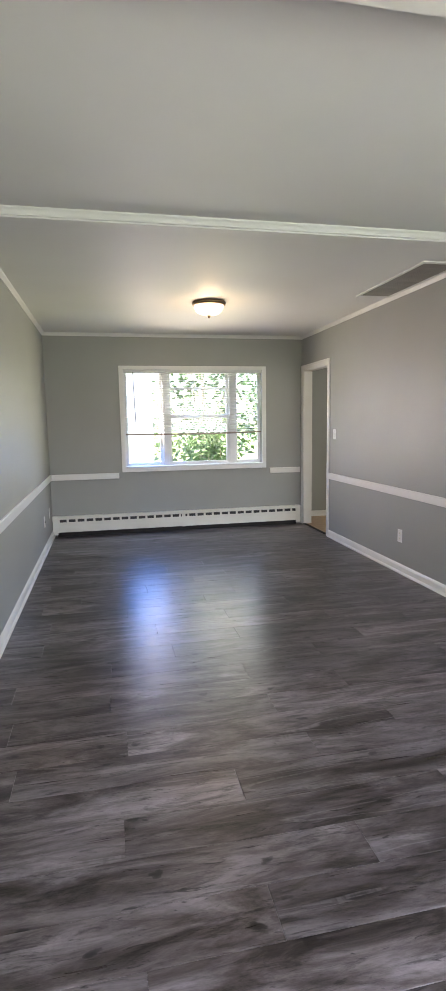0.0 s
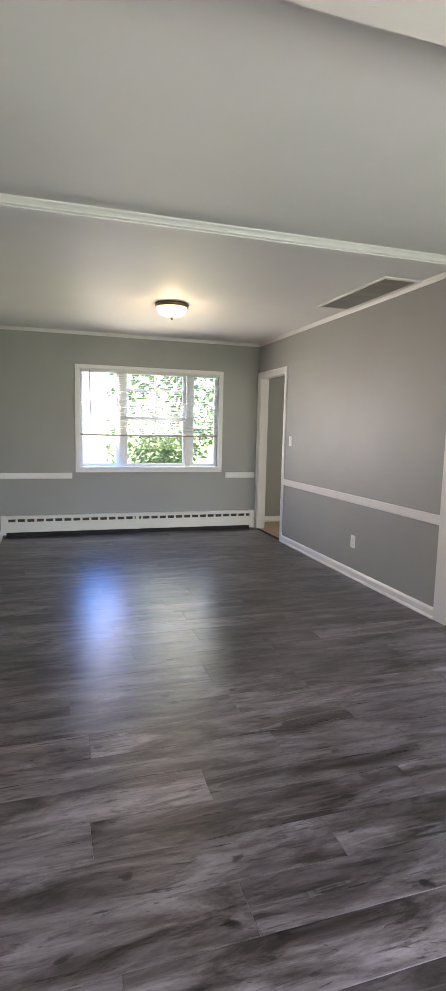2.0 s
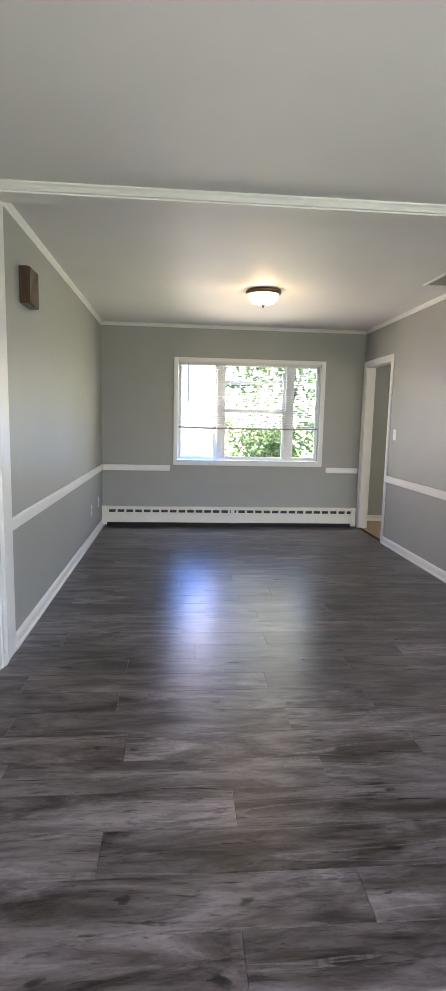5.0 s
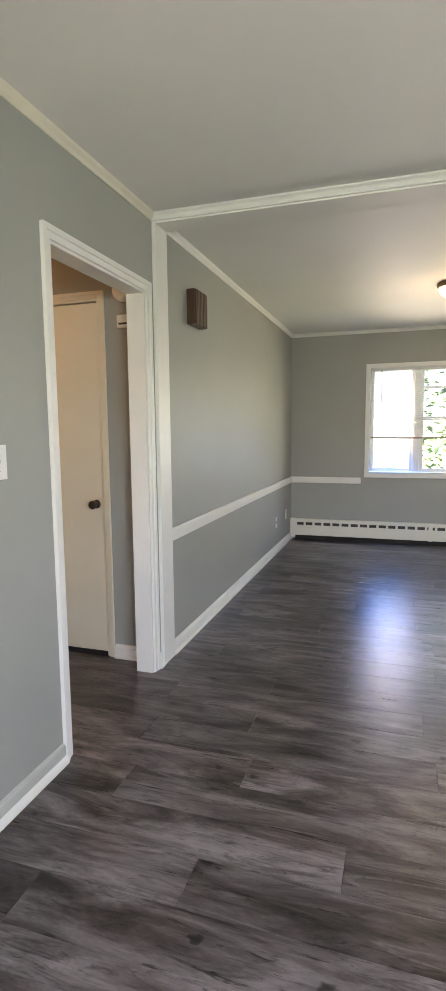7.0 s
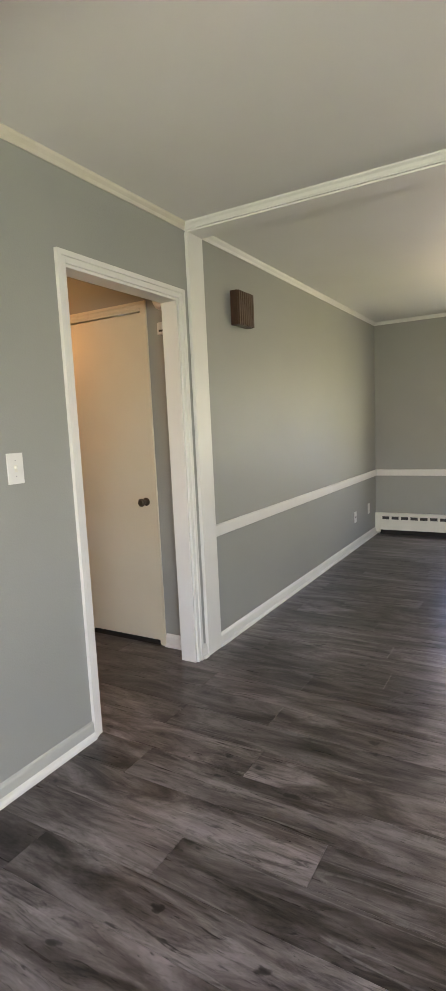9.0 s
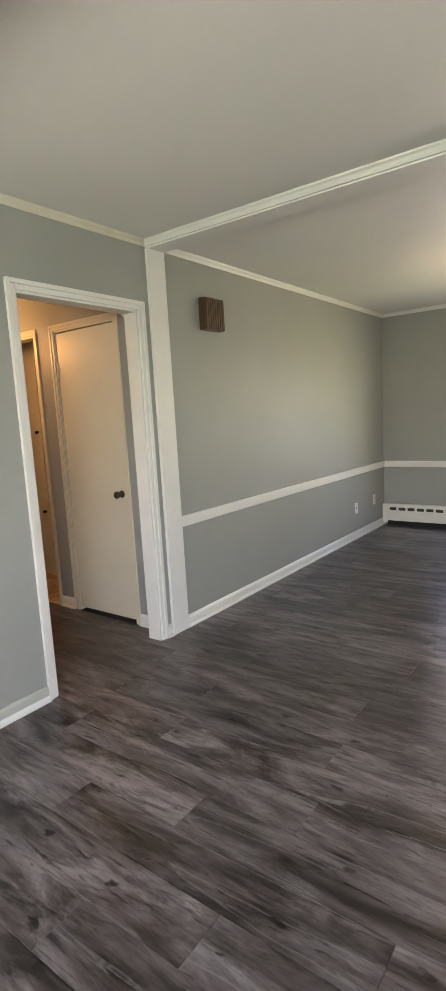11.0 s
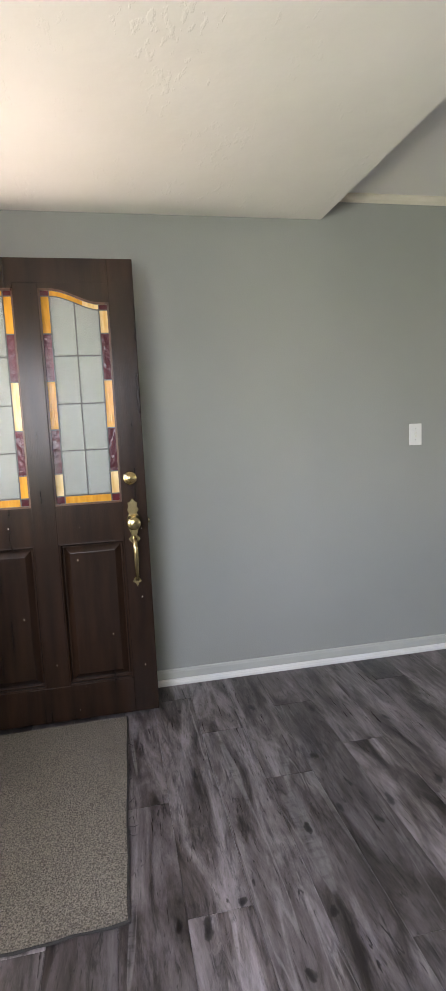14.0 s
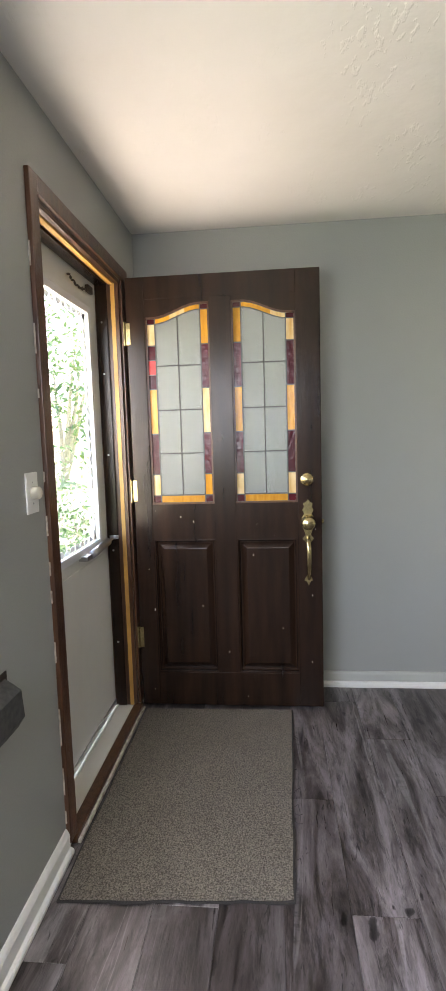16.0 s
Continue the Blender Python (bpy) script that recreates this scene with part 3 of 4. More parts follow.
# venetian blind, let down two thirds with its slats open
blind = empty("venetian_blind", (1.81, WIN_Y + 0.012, 2.03), "white slatted blind let partly down over the dining window", "blind")
BO = blind.location.copy()
BX0, BX1, BY = 0.935, 2.682, WIN_Y + 0.012
part("head_rail", boxes((BX0, BX1, BY - 0.016, BY + 0.014, 1.998, 2.03), bevel=0.003, origin=BO), M_BLIND, blind)
slat_bm = prism([(-0.0125, -0.004), (-0.004, -0.001), (0.004, 0.001), (0.0125, 0.0), (0.0125, 0.0012), (0.004, 0.0022), (-0.004, 0.0002), (-0.0125, -0.0028)], "x", BX0 - 1.81, BX1 - 1.81)
first = part("slat", slat_bm, M_BLIND, blind)
first.location = (0, 0, 1.985 - BO.z)
for i in range(1, 35):
    o = new("slat", first.data)
    o.parent = blind
    o.location = (0, 0, 1.985 - i * 0.0215 - BO.z)
for x in (1.02, 1.81, 2.60):
    part("ladder_cord", boxes((x - 0.0012, x + 0.0012, BY - 0.013, BY - 0.0115, 1.24, 2.0), (x - 0.0012, x + 0.0012, BY + 0.0115, BY + 0.013, 1.24, 2.0), origin=BO), M_BLIND, blind)
# bottom rail, with its shadow put into the brown colour
part("bottom_rail", prism([(BX0, 1.228), (1.3, 1.221), (2.2, 1.223), (BX1, 1.235), (BX1, 1.253), (2.2, 1.241), (1.3, 1.239), (BX0, 1.246)], "y", BY - 0.013, BY + 0.013, origin=BO), M_BLINDRAIL, blind,
     "bottom rail in brown, darkened for the shadow on it")
part("wand", tube([(1.045, BY - 0.022, 2.0), (1.05, BY - 0.024, 1.7), (1.062, BY - 0.024, 1.38)], [0.0045] * 3, 6), M_BLACK, blind, "dark plastic tilt wand").location = -BO

# ---- baseboard heater ----
heater = empty("baseboard_heater", (1.6, WIN_Y, 0), "long cream enamelled baseboard heater with a row of slots", "heater")
HO = heater.location.copy()
HX0, HX1, HY = 0.012, 3.195, WIN_Y - 0.068
# black block stands in for the shadow under the heater's panel
part("toe_gap", boxes((HX0 + 0.05, HX1 - 0.05, HY + 0.012, WIN_Y - 0.01, 0.001, 0.056), origin=HO), M_BLACK, heater, "black block for the shadow in the gap under the panel")
part("back_plate", boxes((HX0, HX1, WIN_Y - 0.008, WIN_Y - 0.001, 0.03, 0.25), origin=HO), M_HEAT, heater)
part("top_cover", boxes((HX0, HX1, HY, WIN_Y - 0.008, 0.238, 0.252), (HX0, HX1, HY, HY + 0.006, 0.217, 0.238), origin=HO, bevel=0.002), M_HEAT, heater)
part("front_panel", boxes((HX0 + 0.05, 1.62, HY - 0.001, HY + 0.006, 0.055, 0.180), (1.624, HX1 - 0.05, HY - 0.001, HY + 0.006, 0.055, 0.180), origin=HO, bevel=0.002), M_HEAT, heater)
part("seam_cover", boxes((1.60, 1.645, HY - 0.003, HY + 0.004, 0.050, 0.252), origin=HO, bevel=0.001), M_HEAT, heater)
for x0, x1 in ((HX0 - 0.006, HX0 + 0.055), (HX1 - 0.055, HX1 + 0.006)):
    part("end_cap", boxes((x0, x1, HY - 0.004, WIN_Y - 0.002, 0.028, 0.255), origin=HO, bevel=0.003), M_HEAT, heater)
# plain dark block fills the recess behind the slots
part("fin_tube", boxes((HX0 + 0.05, HX1 - 0.05, HY + 0.022, WIN_Y - 0.012, 0.09, 0.205), origin=HO), M_SLOT, heater, "plain dark block behind the slots")
bridge = part("slot_bridge", boxes((-0.013, 0.013, HY - WIN_Y, HY - WIN_Y + 0.005, 0.179, 0.218)), M_HEAT, heater)
bx = HX0 + 0.065
bridge.location = (bx - HO.x, 0, 0)
while bx < HX1 - 0.15:
    bx += 0.107
    o = new("slot_bridge", bridge.data)
    o.parent = heater
    o.location = (bx - HO.x, 0, 0)

# ---- ceiling dome light ----
dome = empty("ceiling_light", (1.66, 4.96, CEIL), "flush dome ceiling light with a bronze rim, lit", "light")
part("pan", lathe([(0.0, 0.0), (0.15, 0.0), (0.155, -0.012), (0.148, -0.030), (0.125, -0.034), (0.0, -0.030)], 40, pose(0, 0, 0)), M_BRONZE, dome, "bronze rim", smooth=True)
shade = part("shade", lathe([(0.137, -0.030), (0.134, -0.055), (0.118, -0.082), (0.088, -0.103), (0.045, -0.115), (0.012, -0.118)], 40, pose(0, 0, 0)), M_DOME, dome, "glowing frosted glass bowl", smooth=True)
shade.visible_shadow = False
part("finial", lathe([(0.014, -0.116), (0.016, -0.122), (0.008, -0.130), (0.010, -0.138), (0.0, -0.144)], 16, pose(0, 0, 0)), M_BRONZE, dome, smooth=True)

# ---- return vent in the dining ceiling ----
vent = empty("ceiling_vent", (3.05, 3.985, CEIL), "large grey ceiling return vent with a dusty filter grille", "vent")
VO = vent.location.copy()
part("frame", boxes((2.895, 3.205, 3.455, 3.49, CEIL - 0.012, CEIL - 0.001), (2.895, 3.205, 4.48, 4.515, CEIL - 0.012, CEIL - 0.001),
                    (2.895, 2.915, 3.49, 4.48, CEIL - 0.012, CEIL - 0.001), (3.185, 3.205, 3.49, 4.48, CEIL - 0.012, CEIL - 0.001), origin=VO), M_TRIM, vent, "thin white metal frame")
part("filter", boxes((2.915, 3.185, 3.49, 4.48, CEIL - 0.006, CEIL - 0.002), origin=VO), M_VENT, vent, "grey dusty filter")
for y in (3.74, 4.0, 4.25):
    part("crossbar", boxes((2.915, 3.185, y - 0.004, y + 0.004, CEIL - 0.009, CEIL - 0.0055), origin=VO), M_VENT, vent)
vs = part("slat", boxes((-0.003, 0.003, -0.495, 0.495, -0.009, -0.0065)), M_VENT, vent)
vs.location = (2.927 - VO.x, 0, 0)
for i in range(1, 14):
    o = new("slat", vs.data)
    o.parent = vent
    o.location = (2.927 + i * 0.0188 - VO.x, 0, 0)


# ---- wall plates ----
def plate(name, at, turn, label, category, kind):
    """A wall plate that looks along +x before it is turned round z."""
    e = tagged(new(name), label, category)
    e.matrix_world = pose(*at, 0, 0, turn)
    part("plate", boxes((0.0005, 0.006, -0.036, 0.036, -0.058, 0.058), bevel=0.002), M_PLATE, e)
    if kind == "switch":
        part("toggle_slot", boxes((0.006, 0.0068, -0.006, 0.006, -0.013, 0.013)), M_HEAT, e)
        part("toggle", boxes((0.0065, 0.016, -0.004, 0.004, -0.002, 0.009), bevel=0.001), M_PLATE, e)
    elif kind == "outlet":
        for z in (-0.024, 0.024):
            s = part("socket", boxes((0.006, 0.0075, -0.016, 0.016, z - 0.014, z + 0.014), bevel=0.0006), M_HEAT, e)
            part("slots", boxes((0.0075, 0.0079, -0.007, -0.005, z - 0.004, z + 0.006), (0.0075, 0.0079, 0.005, 0.007, z - 0.004, z + 0.006)), M_BLACK, s)
    elif kind == "dimmer":
        part("dial", lathe([(0.0, 0.006), (0.019, 0.006), (0.018, 0.024), (0.015, 0.028), (0.0, 0.029)], 24, RX), M_CREAM, e, "round cream dimmer dial", smooth=True)
    elif kind == "jack":
        part("jack", boxes((0.006, 0.010, -0.008, 0.008, -0.010, 0.010), bevel=0.001), M_BLACK, e)
    for z in ((-0.030, 0.030) if kind in ("switch", "dimmer") else (0.0,)):
        part("screw", lathe([(0.0, 0.0062), (0.003, 0.0062), (0.002, 0.0075), (0.0, 0.0076)], 8, pose(0, 0, z) @ RX), M_STEEL, e)
    return e


plate("light_switch", (0, 1.695, 1.235), 0, "white toggle light switch plate by the hall doorway", "light switch", "switch")
plate("light_switch", (RW, 5.74, 1.217), 180, "white toggle light switch plate by the kitchen doorway", "light switch", "switch")
plate("wall_outlet", (RW, 4.27, 0.336), 180, "white duplex outlet on the lower dining wall", "outlet", "outlet")
plate("wall_outlet", (0, 5.98, 0.33), 0, "white phone jack plate with a dark socket", "outlet", "jack")
plate("wall_outlet", (0, 6.50, 0.345), 0, "white duplex outlet near the dining corner", "outlet", "outlet")
plate("dimmer_switch", (1.311, FRONT_Y, 1.176), 90, "white plate with a round dimmer dial by the front door", "light switch", "dimmer")

# ---- door chime box ----
chime = empty("door_chime", (0, 3.48, 2.10), "dark walnut door chime box with a ribbed front", "chime")
CO = chime.location.copy()
part("box", boxes((0.001, 0.052, 3.425, 3.635, 1.985, 2.195), bevel=0.003, origin=CO), M_SPEAKER, chime)
rib = part("rib", boxes((0.051, 0.062, -0.010, 0.010, -0.103, 0.103), bevel=0.002), M_SPEAKER, chime)
rib.location = (0, 3.440 - CO.y, 2.09 - CO.z)
for i in range(1, 8):
    o = new("rib", rib.data)
    o.parent = chime
    o.location = (0, 3.440 + i * 0.0258 - CO.y, 2.09 - CO.z)


def settle(e):
    """Parts modelled in the world's place go under their empty."""
    o = e.matrix_world.translation if e.matrix_world.translation.length else e.location
    for c in e.children:
        c.location = c.location - Vector(e.location)
    return e


def share(name, first_part, parent, offset):
    o = new(name, first_part.data)
    o.parent = parent
    o.location = Vector(first_part.location) + Vector(offset)
    return o


# ---- front door, standing open against the wall ----
fdoor = empty("front_door", (0.2475, -0.675, 0.018), "dark-stained panelled front door with stained glass, standing open", "door")
DX0, DX1 = 0.225, 0.27
DY = (-0.672, -0.587, -0.290, -0.190, 0.098, 0.207)
DZ0, DZ1 = 0.018, 2.05
part("hinge_stile", boxes((DX0, DX1, DY[0], DY[1], DZ0, DZ1), bevel=0.003), M_WOOD, fdoor)
part("middle_stile", boxes((DX0, DX1, DY[2], DY[3], DZ0 + 0.165, DZ1 - 0.10), bevel=0.002), M_WOOD, fdoor)
part("lock_stile", boxes((DX0, DX1, DY[4], DY[5], DZ0, DZ1), bevel=0.003), M_WOOD, fdoor)
part("bottom_rail", boxes((DX0, DX1, DY[1], DY[4], DZ0, 0.183), bevel=0.002), M_WOOD, fdoor)
part("lock_rail", boxes((DX0, DX1, DY[1], DY[2], 0.838, 1.008), (DX0, DX1, DY[3], DY[4], 0.838, 1.008), (DX0 + 0.001, DX1 - 0.001, DY[2], DY[3], 0.838, 1.008)), M_WOOD, fdoor)
part("top_rail", boxes((DX0, DX1, DY[1], DY[4], 1.95, DZ1), bevel=0.002), M_WOOD, fdoor)


def arch(u, flip):
    u = 1 - u if flip else u
    s = min(max((u - 0.12) / 0.72, 0), 1)
    return 1.872 + 0.058 * (s * s * (3 - 2 * s))


def arch_line(y0, y1, flip, drop=0.0, u0=0.0, u1=1.0, n=10):
    out = []
    for i in range(n + 1):
        u = u0 + (u1 - u0) * i / n
        out.append((y0 + (y1 - y0) * u, arch(u, flip) - drop))
    return out


def pane_material(c):
    return {"m": M_MAROON, "a": M_AMBER, "p": M_PALE, "r": M_RED}[c]


def glass_light(y0, y1, flip, left, right, top):
    """One stained-glass light: arched head, moulding, coloured border, two by four clear panes and lead cames."""
    light = part("head_arch", prism(arch_line(y0, y1, flip) + [(y1, 1.95), (y0, 1.95)], "x", DX0, DX1), M_WOOD, fdoor)
    mould = part("glass_moulding", boxes((0.252, 0.262, y0, y0 + 0.008, 1.008, arch(0, flip)), (0.252, 0.262, y1 - 0.008, y1, 1.008, arch(1, flip)), (0.252, 0.266, y0, y1, 1.006, 1.016)), M_WOOD_LIT, fdoor, "worn brown glazing bead")
    part("arch_bead", prism(arch_line(y0, y1, flip, 0.0) + arch_line(y0, y1, flip, 0.009)[::-1], "x", 0.252, 0.262), M_WOOD_LIT, mould)
    bw = 0.043
    ya, yb = y0 + bw, y1 - bw
    ym = (ya + yb) / 2
    g0, g1 = 0.244, 0.250
    levels = (1.012, 1.048, 1.148, 1.340, 1.547, 1.745)
    for codes, a, b, u in ((left, y0 + 0.002, ya, 0.0), (right, yb, y1 - 0.002, 1.0)):
        tops = levels[1:] + (arch(u, flip) - 0.030,)
        for c, z0, z1 in zip(codes, levels, tops):
            cuts = [(c, z0, z1)] if len(c) == 1 else [(k, z0 + (z1 - z0) * i / len(c), z0 + (z1 - z0) * (i + 1) / len(c)) for i, k in enumerate(c)]
            for k, p, q in cuts:
                part("coloured_pane", boxes((g0, g1, a + 0.0015, b - 0.0015, p + 0.0015, q - 0.0015)), pane_material(k), light)
        e0, e1 = (0.0, bw / (y1 - y0)) if u == 0.0 else (1 - bw / (y1 - y0), 1.0)
        part("coloured_pane", prism(arch_line(y0, y1, flip, 0.002, e0, e1, 4) + arch_line(y0, y1, flip, 0.029, e0, e1, 4)[::-1], "x", g0, g1), M_MAROON, light)
    f = bw / (y1 - y0)
    for i, c in enumerate(top):
        u0, u1 = f + (1 - 2 * f) * i / len(top), f + (1 - 2 * f) * (i + 1) / len(top)
        part("coloured_pane", prism(arch_line(y0, y1, flip, 0.002, u0, u1, 5) + arch_line(y0, y1, flip, 0.029, u0, u1, 5)[::-1], "x", g0, g1), pane_material(c), light)
    part("coloured_pane", boxes((g0, g1, ya + 0.0015, yb - 0.0015, 1.012, 1.046)), M_AMBER, light)
    rows = (1.050, 1.247, 1.449, 1.652)
    for a, b, u0, u1 in ((ya, ym, f, 0.5), (ym, yb, 0.5, 1 - f)):
        for z0, z1 in zip(rows, rows[1:]):
            part("clear_pane", boxes((g0, g1, a + 0.001, b - 0.001, z0 + 0.001, z1 - 0.001)), M_FROST, light)
        part("clear_pane", prism(arch_line(y0, y1, flip, 0.032, u0, u1, 6) + [(b, 1.653), (a, 1.653)], "x", g0, g1), M_FROST, light)
    cw, c0, c1 = 0.0024, 0.2415, 0.2525
    for y, u in ((ya, f), (ym, 0.5), (yb, 1 - f)):
        part("lead_came", boxes((c0, c1, y - cw, y + cw, 1.012 if y != ym else 1.048, arch(u, flip) - (0.004 if y != ym else 0.030))), M_LEAD, light)
    for z in rows:
        part("lead_came", boxes((c0, c1, ya, yb, z - cw, z + cw)), M_LEAD, light)
    for z in levels[1:]:
        for a, b in ((y0, ya), (yb, y1)):
            part("lead_came", boxes((c0, c1, a, b, z - cw, z + cw)), M_LEAD, light)
    part("lead_came", prism(arch_line(y0, y1, flip, 0.028) + arch_line(y0, y1, flip, 0.032)[::-1], "x", c0, c1), M_LEAD, light)


glass_light(DY[1], DY[2], False, ("m", "p", "m", "a", "mrm", "p"), ("m", "a", "m", "p", "m", "a"), "apa")
glass_light(DY[3], DY[4], True, ("m", "p", "m", "a", "m", "a"), ("m", "p", "m", "a", "m", "p"), "aap")


def raised_panel(y0, y1, z0, z1):
    """A fielded panel with a sloping border, sunk in its frame."""
    bm = bmesh.new()
    loops = []
    for inset, x in ((0.0, 0.247), (0.010, 0.249), (0.014, 0.243), (0.020, 0.243), (0.045, 0.258), (0.047, 0.2585)):
        loops.append([bm.verts.new((x, y, z)) for y, z in ((y0 + inset, z0 + inset), (y1 - inset, z0 + inset), (y1 - inset, z1 - inset), (y0 + inset, z1 - inset))])
    for a, b in zip(loops, loops[1:]):
        for i in range(4):
            bm.faces.new((a[i], a[(i + 1) % 4], b[(i + 1) % 4], b[i]))
    bm.faces.new(loops[-1])
    back = [bm.verts.new((0.232, v.co.y, v.co.z)) for v in loops[0]]
    bm.faces.new(back[::-1])
    for i in range(4):
        bm.faces.new((back[i], back[(i + 1) % 4], loops[0][(i + 1) % 4], loops[0][i]))
    part("panel", bm, M_WOOD, fdoor)
    part("panel_bead", boxes((0.247, 0.268, y0, y0 + 0.007, z0, z1), (0.247, 0.268, y1 - 0.007, y1, z0, z1), (0.247, 0.268, y0 + 0.007, y1 - 0.007, z1 - 0.007, z1), (0.247, 0.268, y0 + 0.007, y1 - 0.007, z0, z0 + 0.007), bevel=0.002), M_WOOD, fdoor)


raised_panel(DY[1], DY[2], 0.183, 0.838)
raised_panel(DY[3], DY[4], 0.183, 0.838)
# scuffs and chips
random.seed(5)
for i in range(26):
    y, z, ln = random.uniform(-0.62, 0.19), random.uniform(0.05, 1.0), random.uniform(0.004, 0.02)
    sx = 0.2703 if (not DY[1] < y < DY[2] and not DY[3] < y < DY[4]) or not 0.183 < z < 0.838 else 0.2588
    if sx < 0.27 and (min(abs(y - k) for k in DY) < 0.055 or not 0.25 < z < 0.78):
        continue
    part("scuff", boxes((sx - 0.0006, sx + 0.0002, y, y + ln * 0.25, z, z + ln * 0.5)), M_CHIP, fdoor)
# lockset
KY = 0.143
part("deadbolt", lathe([(0.0, 0.0), (0.031, 0.0), (0.031, 0.006), (0.026, 0.012), (0.019, 0.014), (0.018, 0.020), (0.0, 0.021)], 28, pose(0.27, KY - 0.003, 1.113) @ RX), M_BRASS, fdoor, "round brass deadbolt", smooth=True)
esc = part("escutcheon", prism([(KY, 1.022), (KY + 0.010, 1.008), (KY + 0.022, 1.003), (KY + 0.018, 0.985), (KY + 0.026, 0.972), (KY + 0.017, 0.955), (KY + 0.030, 0.93), (KY + 0.033, 0.905), (KY + 0.020, 0.880),
                                (KY + 0.012, 0.855), (KY + 0.026, 0.838), (KY + 0.014, 0.822), (KY, 0.806), (KY - 0.014, 0.822), (KY - 0.026, 0.838), (KY - 0.012, 0.855), (KY - 0.020, 0.880), (KY - 0.033, 0.905),
                                (KY - 0.030, 0.93), (KY - 0.017, 0.955), (KY - 0.026, 0.972), (KY - 0.018, 0.985), (KY - 0.022, 1.003), (KY - 0.010, 1.008)], "x", 0.2702, 0.2745), M_BRASS, fdoor, "scrolled brass escutcheon")
part("knob", lathe([(0.0, 0.0), (0.033, 0.0), (0.034, 0.010), (0.024, 0.022), (0.022, 0.034), (0.031, 0.048), (0.029, 0.060), (0.016, 0.067), (0.0, 0.068)], 28, pose(0.274, KY, 0.916) @ RX), M_BRASS, esc, "round brass knob", smooth=True)
part("grip", tube([(0.275, KY, 0.845), (0.312, KY, 0.832), (0.322, KY, 0.80), (0.318, KY, 0.74), (0.306, KY + 0.001, 0.69), (0.280, KY + 0.001, 0.655), (0.274, KY + 0.001, 0.648)],
                  [0.009, 0.010, 0.012, 0.0115, 0.009, 0.008, 0.008], 10), M_BRASS, esc, "curved brass pull grip", smooth=True)
part("grip_foot", prism([(KY, 0.672), (KY + 0.012, 0.656), (KY + 0.020, 0.640), (KY + 0.008, 0.634), (KY, 0.614), (KY - 0.008, 0.634), (KY - 0.020, 0.640), (KY - 0.012, 0.656)], "x", 0.2702, 0.2745), M_BRASS, esc)
part("latch", boxes((0.240, 0.258, 0.207, 0.216, 0.905, 0.925), bevel=0.002), M_BRASS, fdoor)
for z in (1.80, 1.075, 0.36):
    h = part("hinge", boxes((0.262, 0.2715, -0.688, -0.655, z - 0.05, z + 0.05), bevel=0.001), M_BRASS, fdoor, "brass butt hinge")
    part("pin", tube([(0.277, -0.682, z - 0.053), (0.277, -0.682, z + 0.053)], [0.006, 0.006], 10), M_BRASS, h)
settle(fdoor)

# ---- front doorway: casing, jamb, threshold ----
fcas = struct("door_casing_front", boxes((FD1, FD1 + 0.058, FRONT_Y + 0.0005, FRONT_Y + 0.016, 0.03, 2.098), (0.190, FD0, FRONT_Y + 0.0005, FRONT_Y + 0.012, 0.03, 2.04),
                                         (0.190, FD1, FRONT_Y + 0.0005, FRONT_Y + 0.016, 2.042, 2.098), bevel=0.003), M_WOOD_LIT, "brown stained casing round the front doorway", "door casing")
part("jamb", boxes((FD0, FD0 + 0.018, FRONT_Y - 0.15, FRONT_Y, 0.03, FDH), (FD1 - 0.018, FD1, FRONT_Y - 0.15, FRONT_Y, 0.03, FDH), (FD0 + 0.018, FD1 - 0.018, FRONT_Y - 0.15, FRONT_Y, FDH - 0.018, FDH)), M_WOOD_LIT, fcas)
part("door_stop", boxes((FD0 + 0.018, FD0 + 0.030, FRONT_Y - 0.10, FRONT_Y - 0.052, 0.03, FDH - 0.018), (FD1 - 0.030, FD1 - 0.018, FRONT_Y - 0.10, FRONT_Y - 0.052, 0.03, FDH - 0.018),
                        (FD0 + 0.030, FD1 - 0.030, FRONT_Y - 0.10, FRONT_Y - 0.052, FDH - 0.030, FDH - 0.018), bevel=0.002), M_WOOD, fcas)
part("weatherstrip", boxes((FD0 + 0.0185, FD0 + 0.022, FRONT_Y - 0.034, FRONT_Y - 0.016, 0.03, FDH - 0.02), (FD0 + 0.026, FD1 - 0.03, FRONT_Y - 0.040, FRONT_Y - 0.020, FDH - 0.026, FDH - 0.0185)), M_STRIP, fcas, "amber weatherstrip")
for z in (0.35, 0.8, 1.25, 1.62, 1.85):
    part("screw", lathe([(0.0, 0.0), (0.005, 0.0), (0.004, 0.002), (0.0, 0.0024)], 10, pose(FD0 + 0.030, FRONT_Y - 0.078, z) @ RX), M_STEEL, fcas)
random.seed(8)
z = 0.1
while z < 2.05:
    ln = random.uniform(0.02, 0.12)
    part("paint_chip", boxes((FD1 + 0.0575, FD1 + 0.0590 + random.uniform(0, 0.0015), FRONT_Y + 0.0006, FRONT_Y + 0.006, z, min(z + ln, 2.09))), M_CHIP, fcas)
    z += ln + random.uniform(0.03, 0.22)
thr = struct("threshold_front", boxes((FD0, FD1 + 0.02, FRONT_Y - 0.020, FRONT_Y + 0.022, 0.0, 0.030), bevel=0.006), M_WOOD_LIT, "worn wooden front threshold", "threshold")
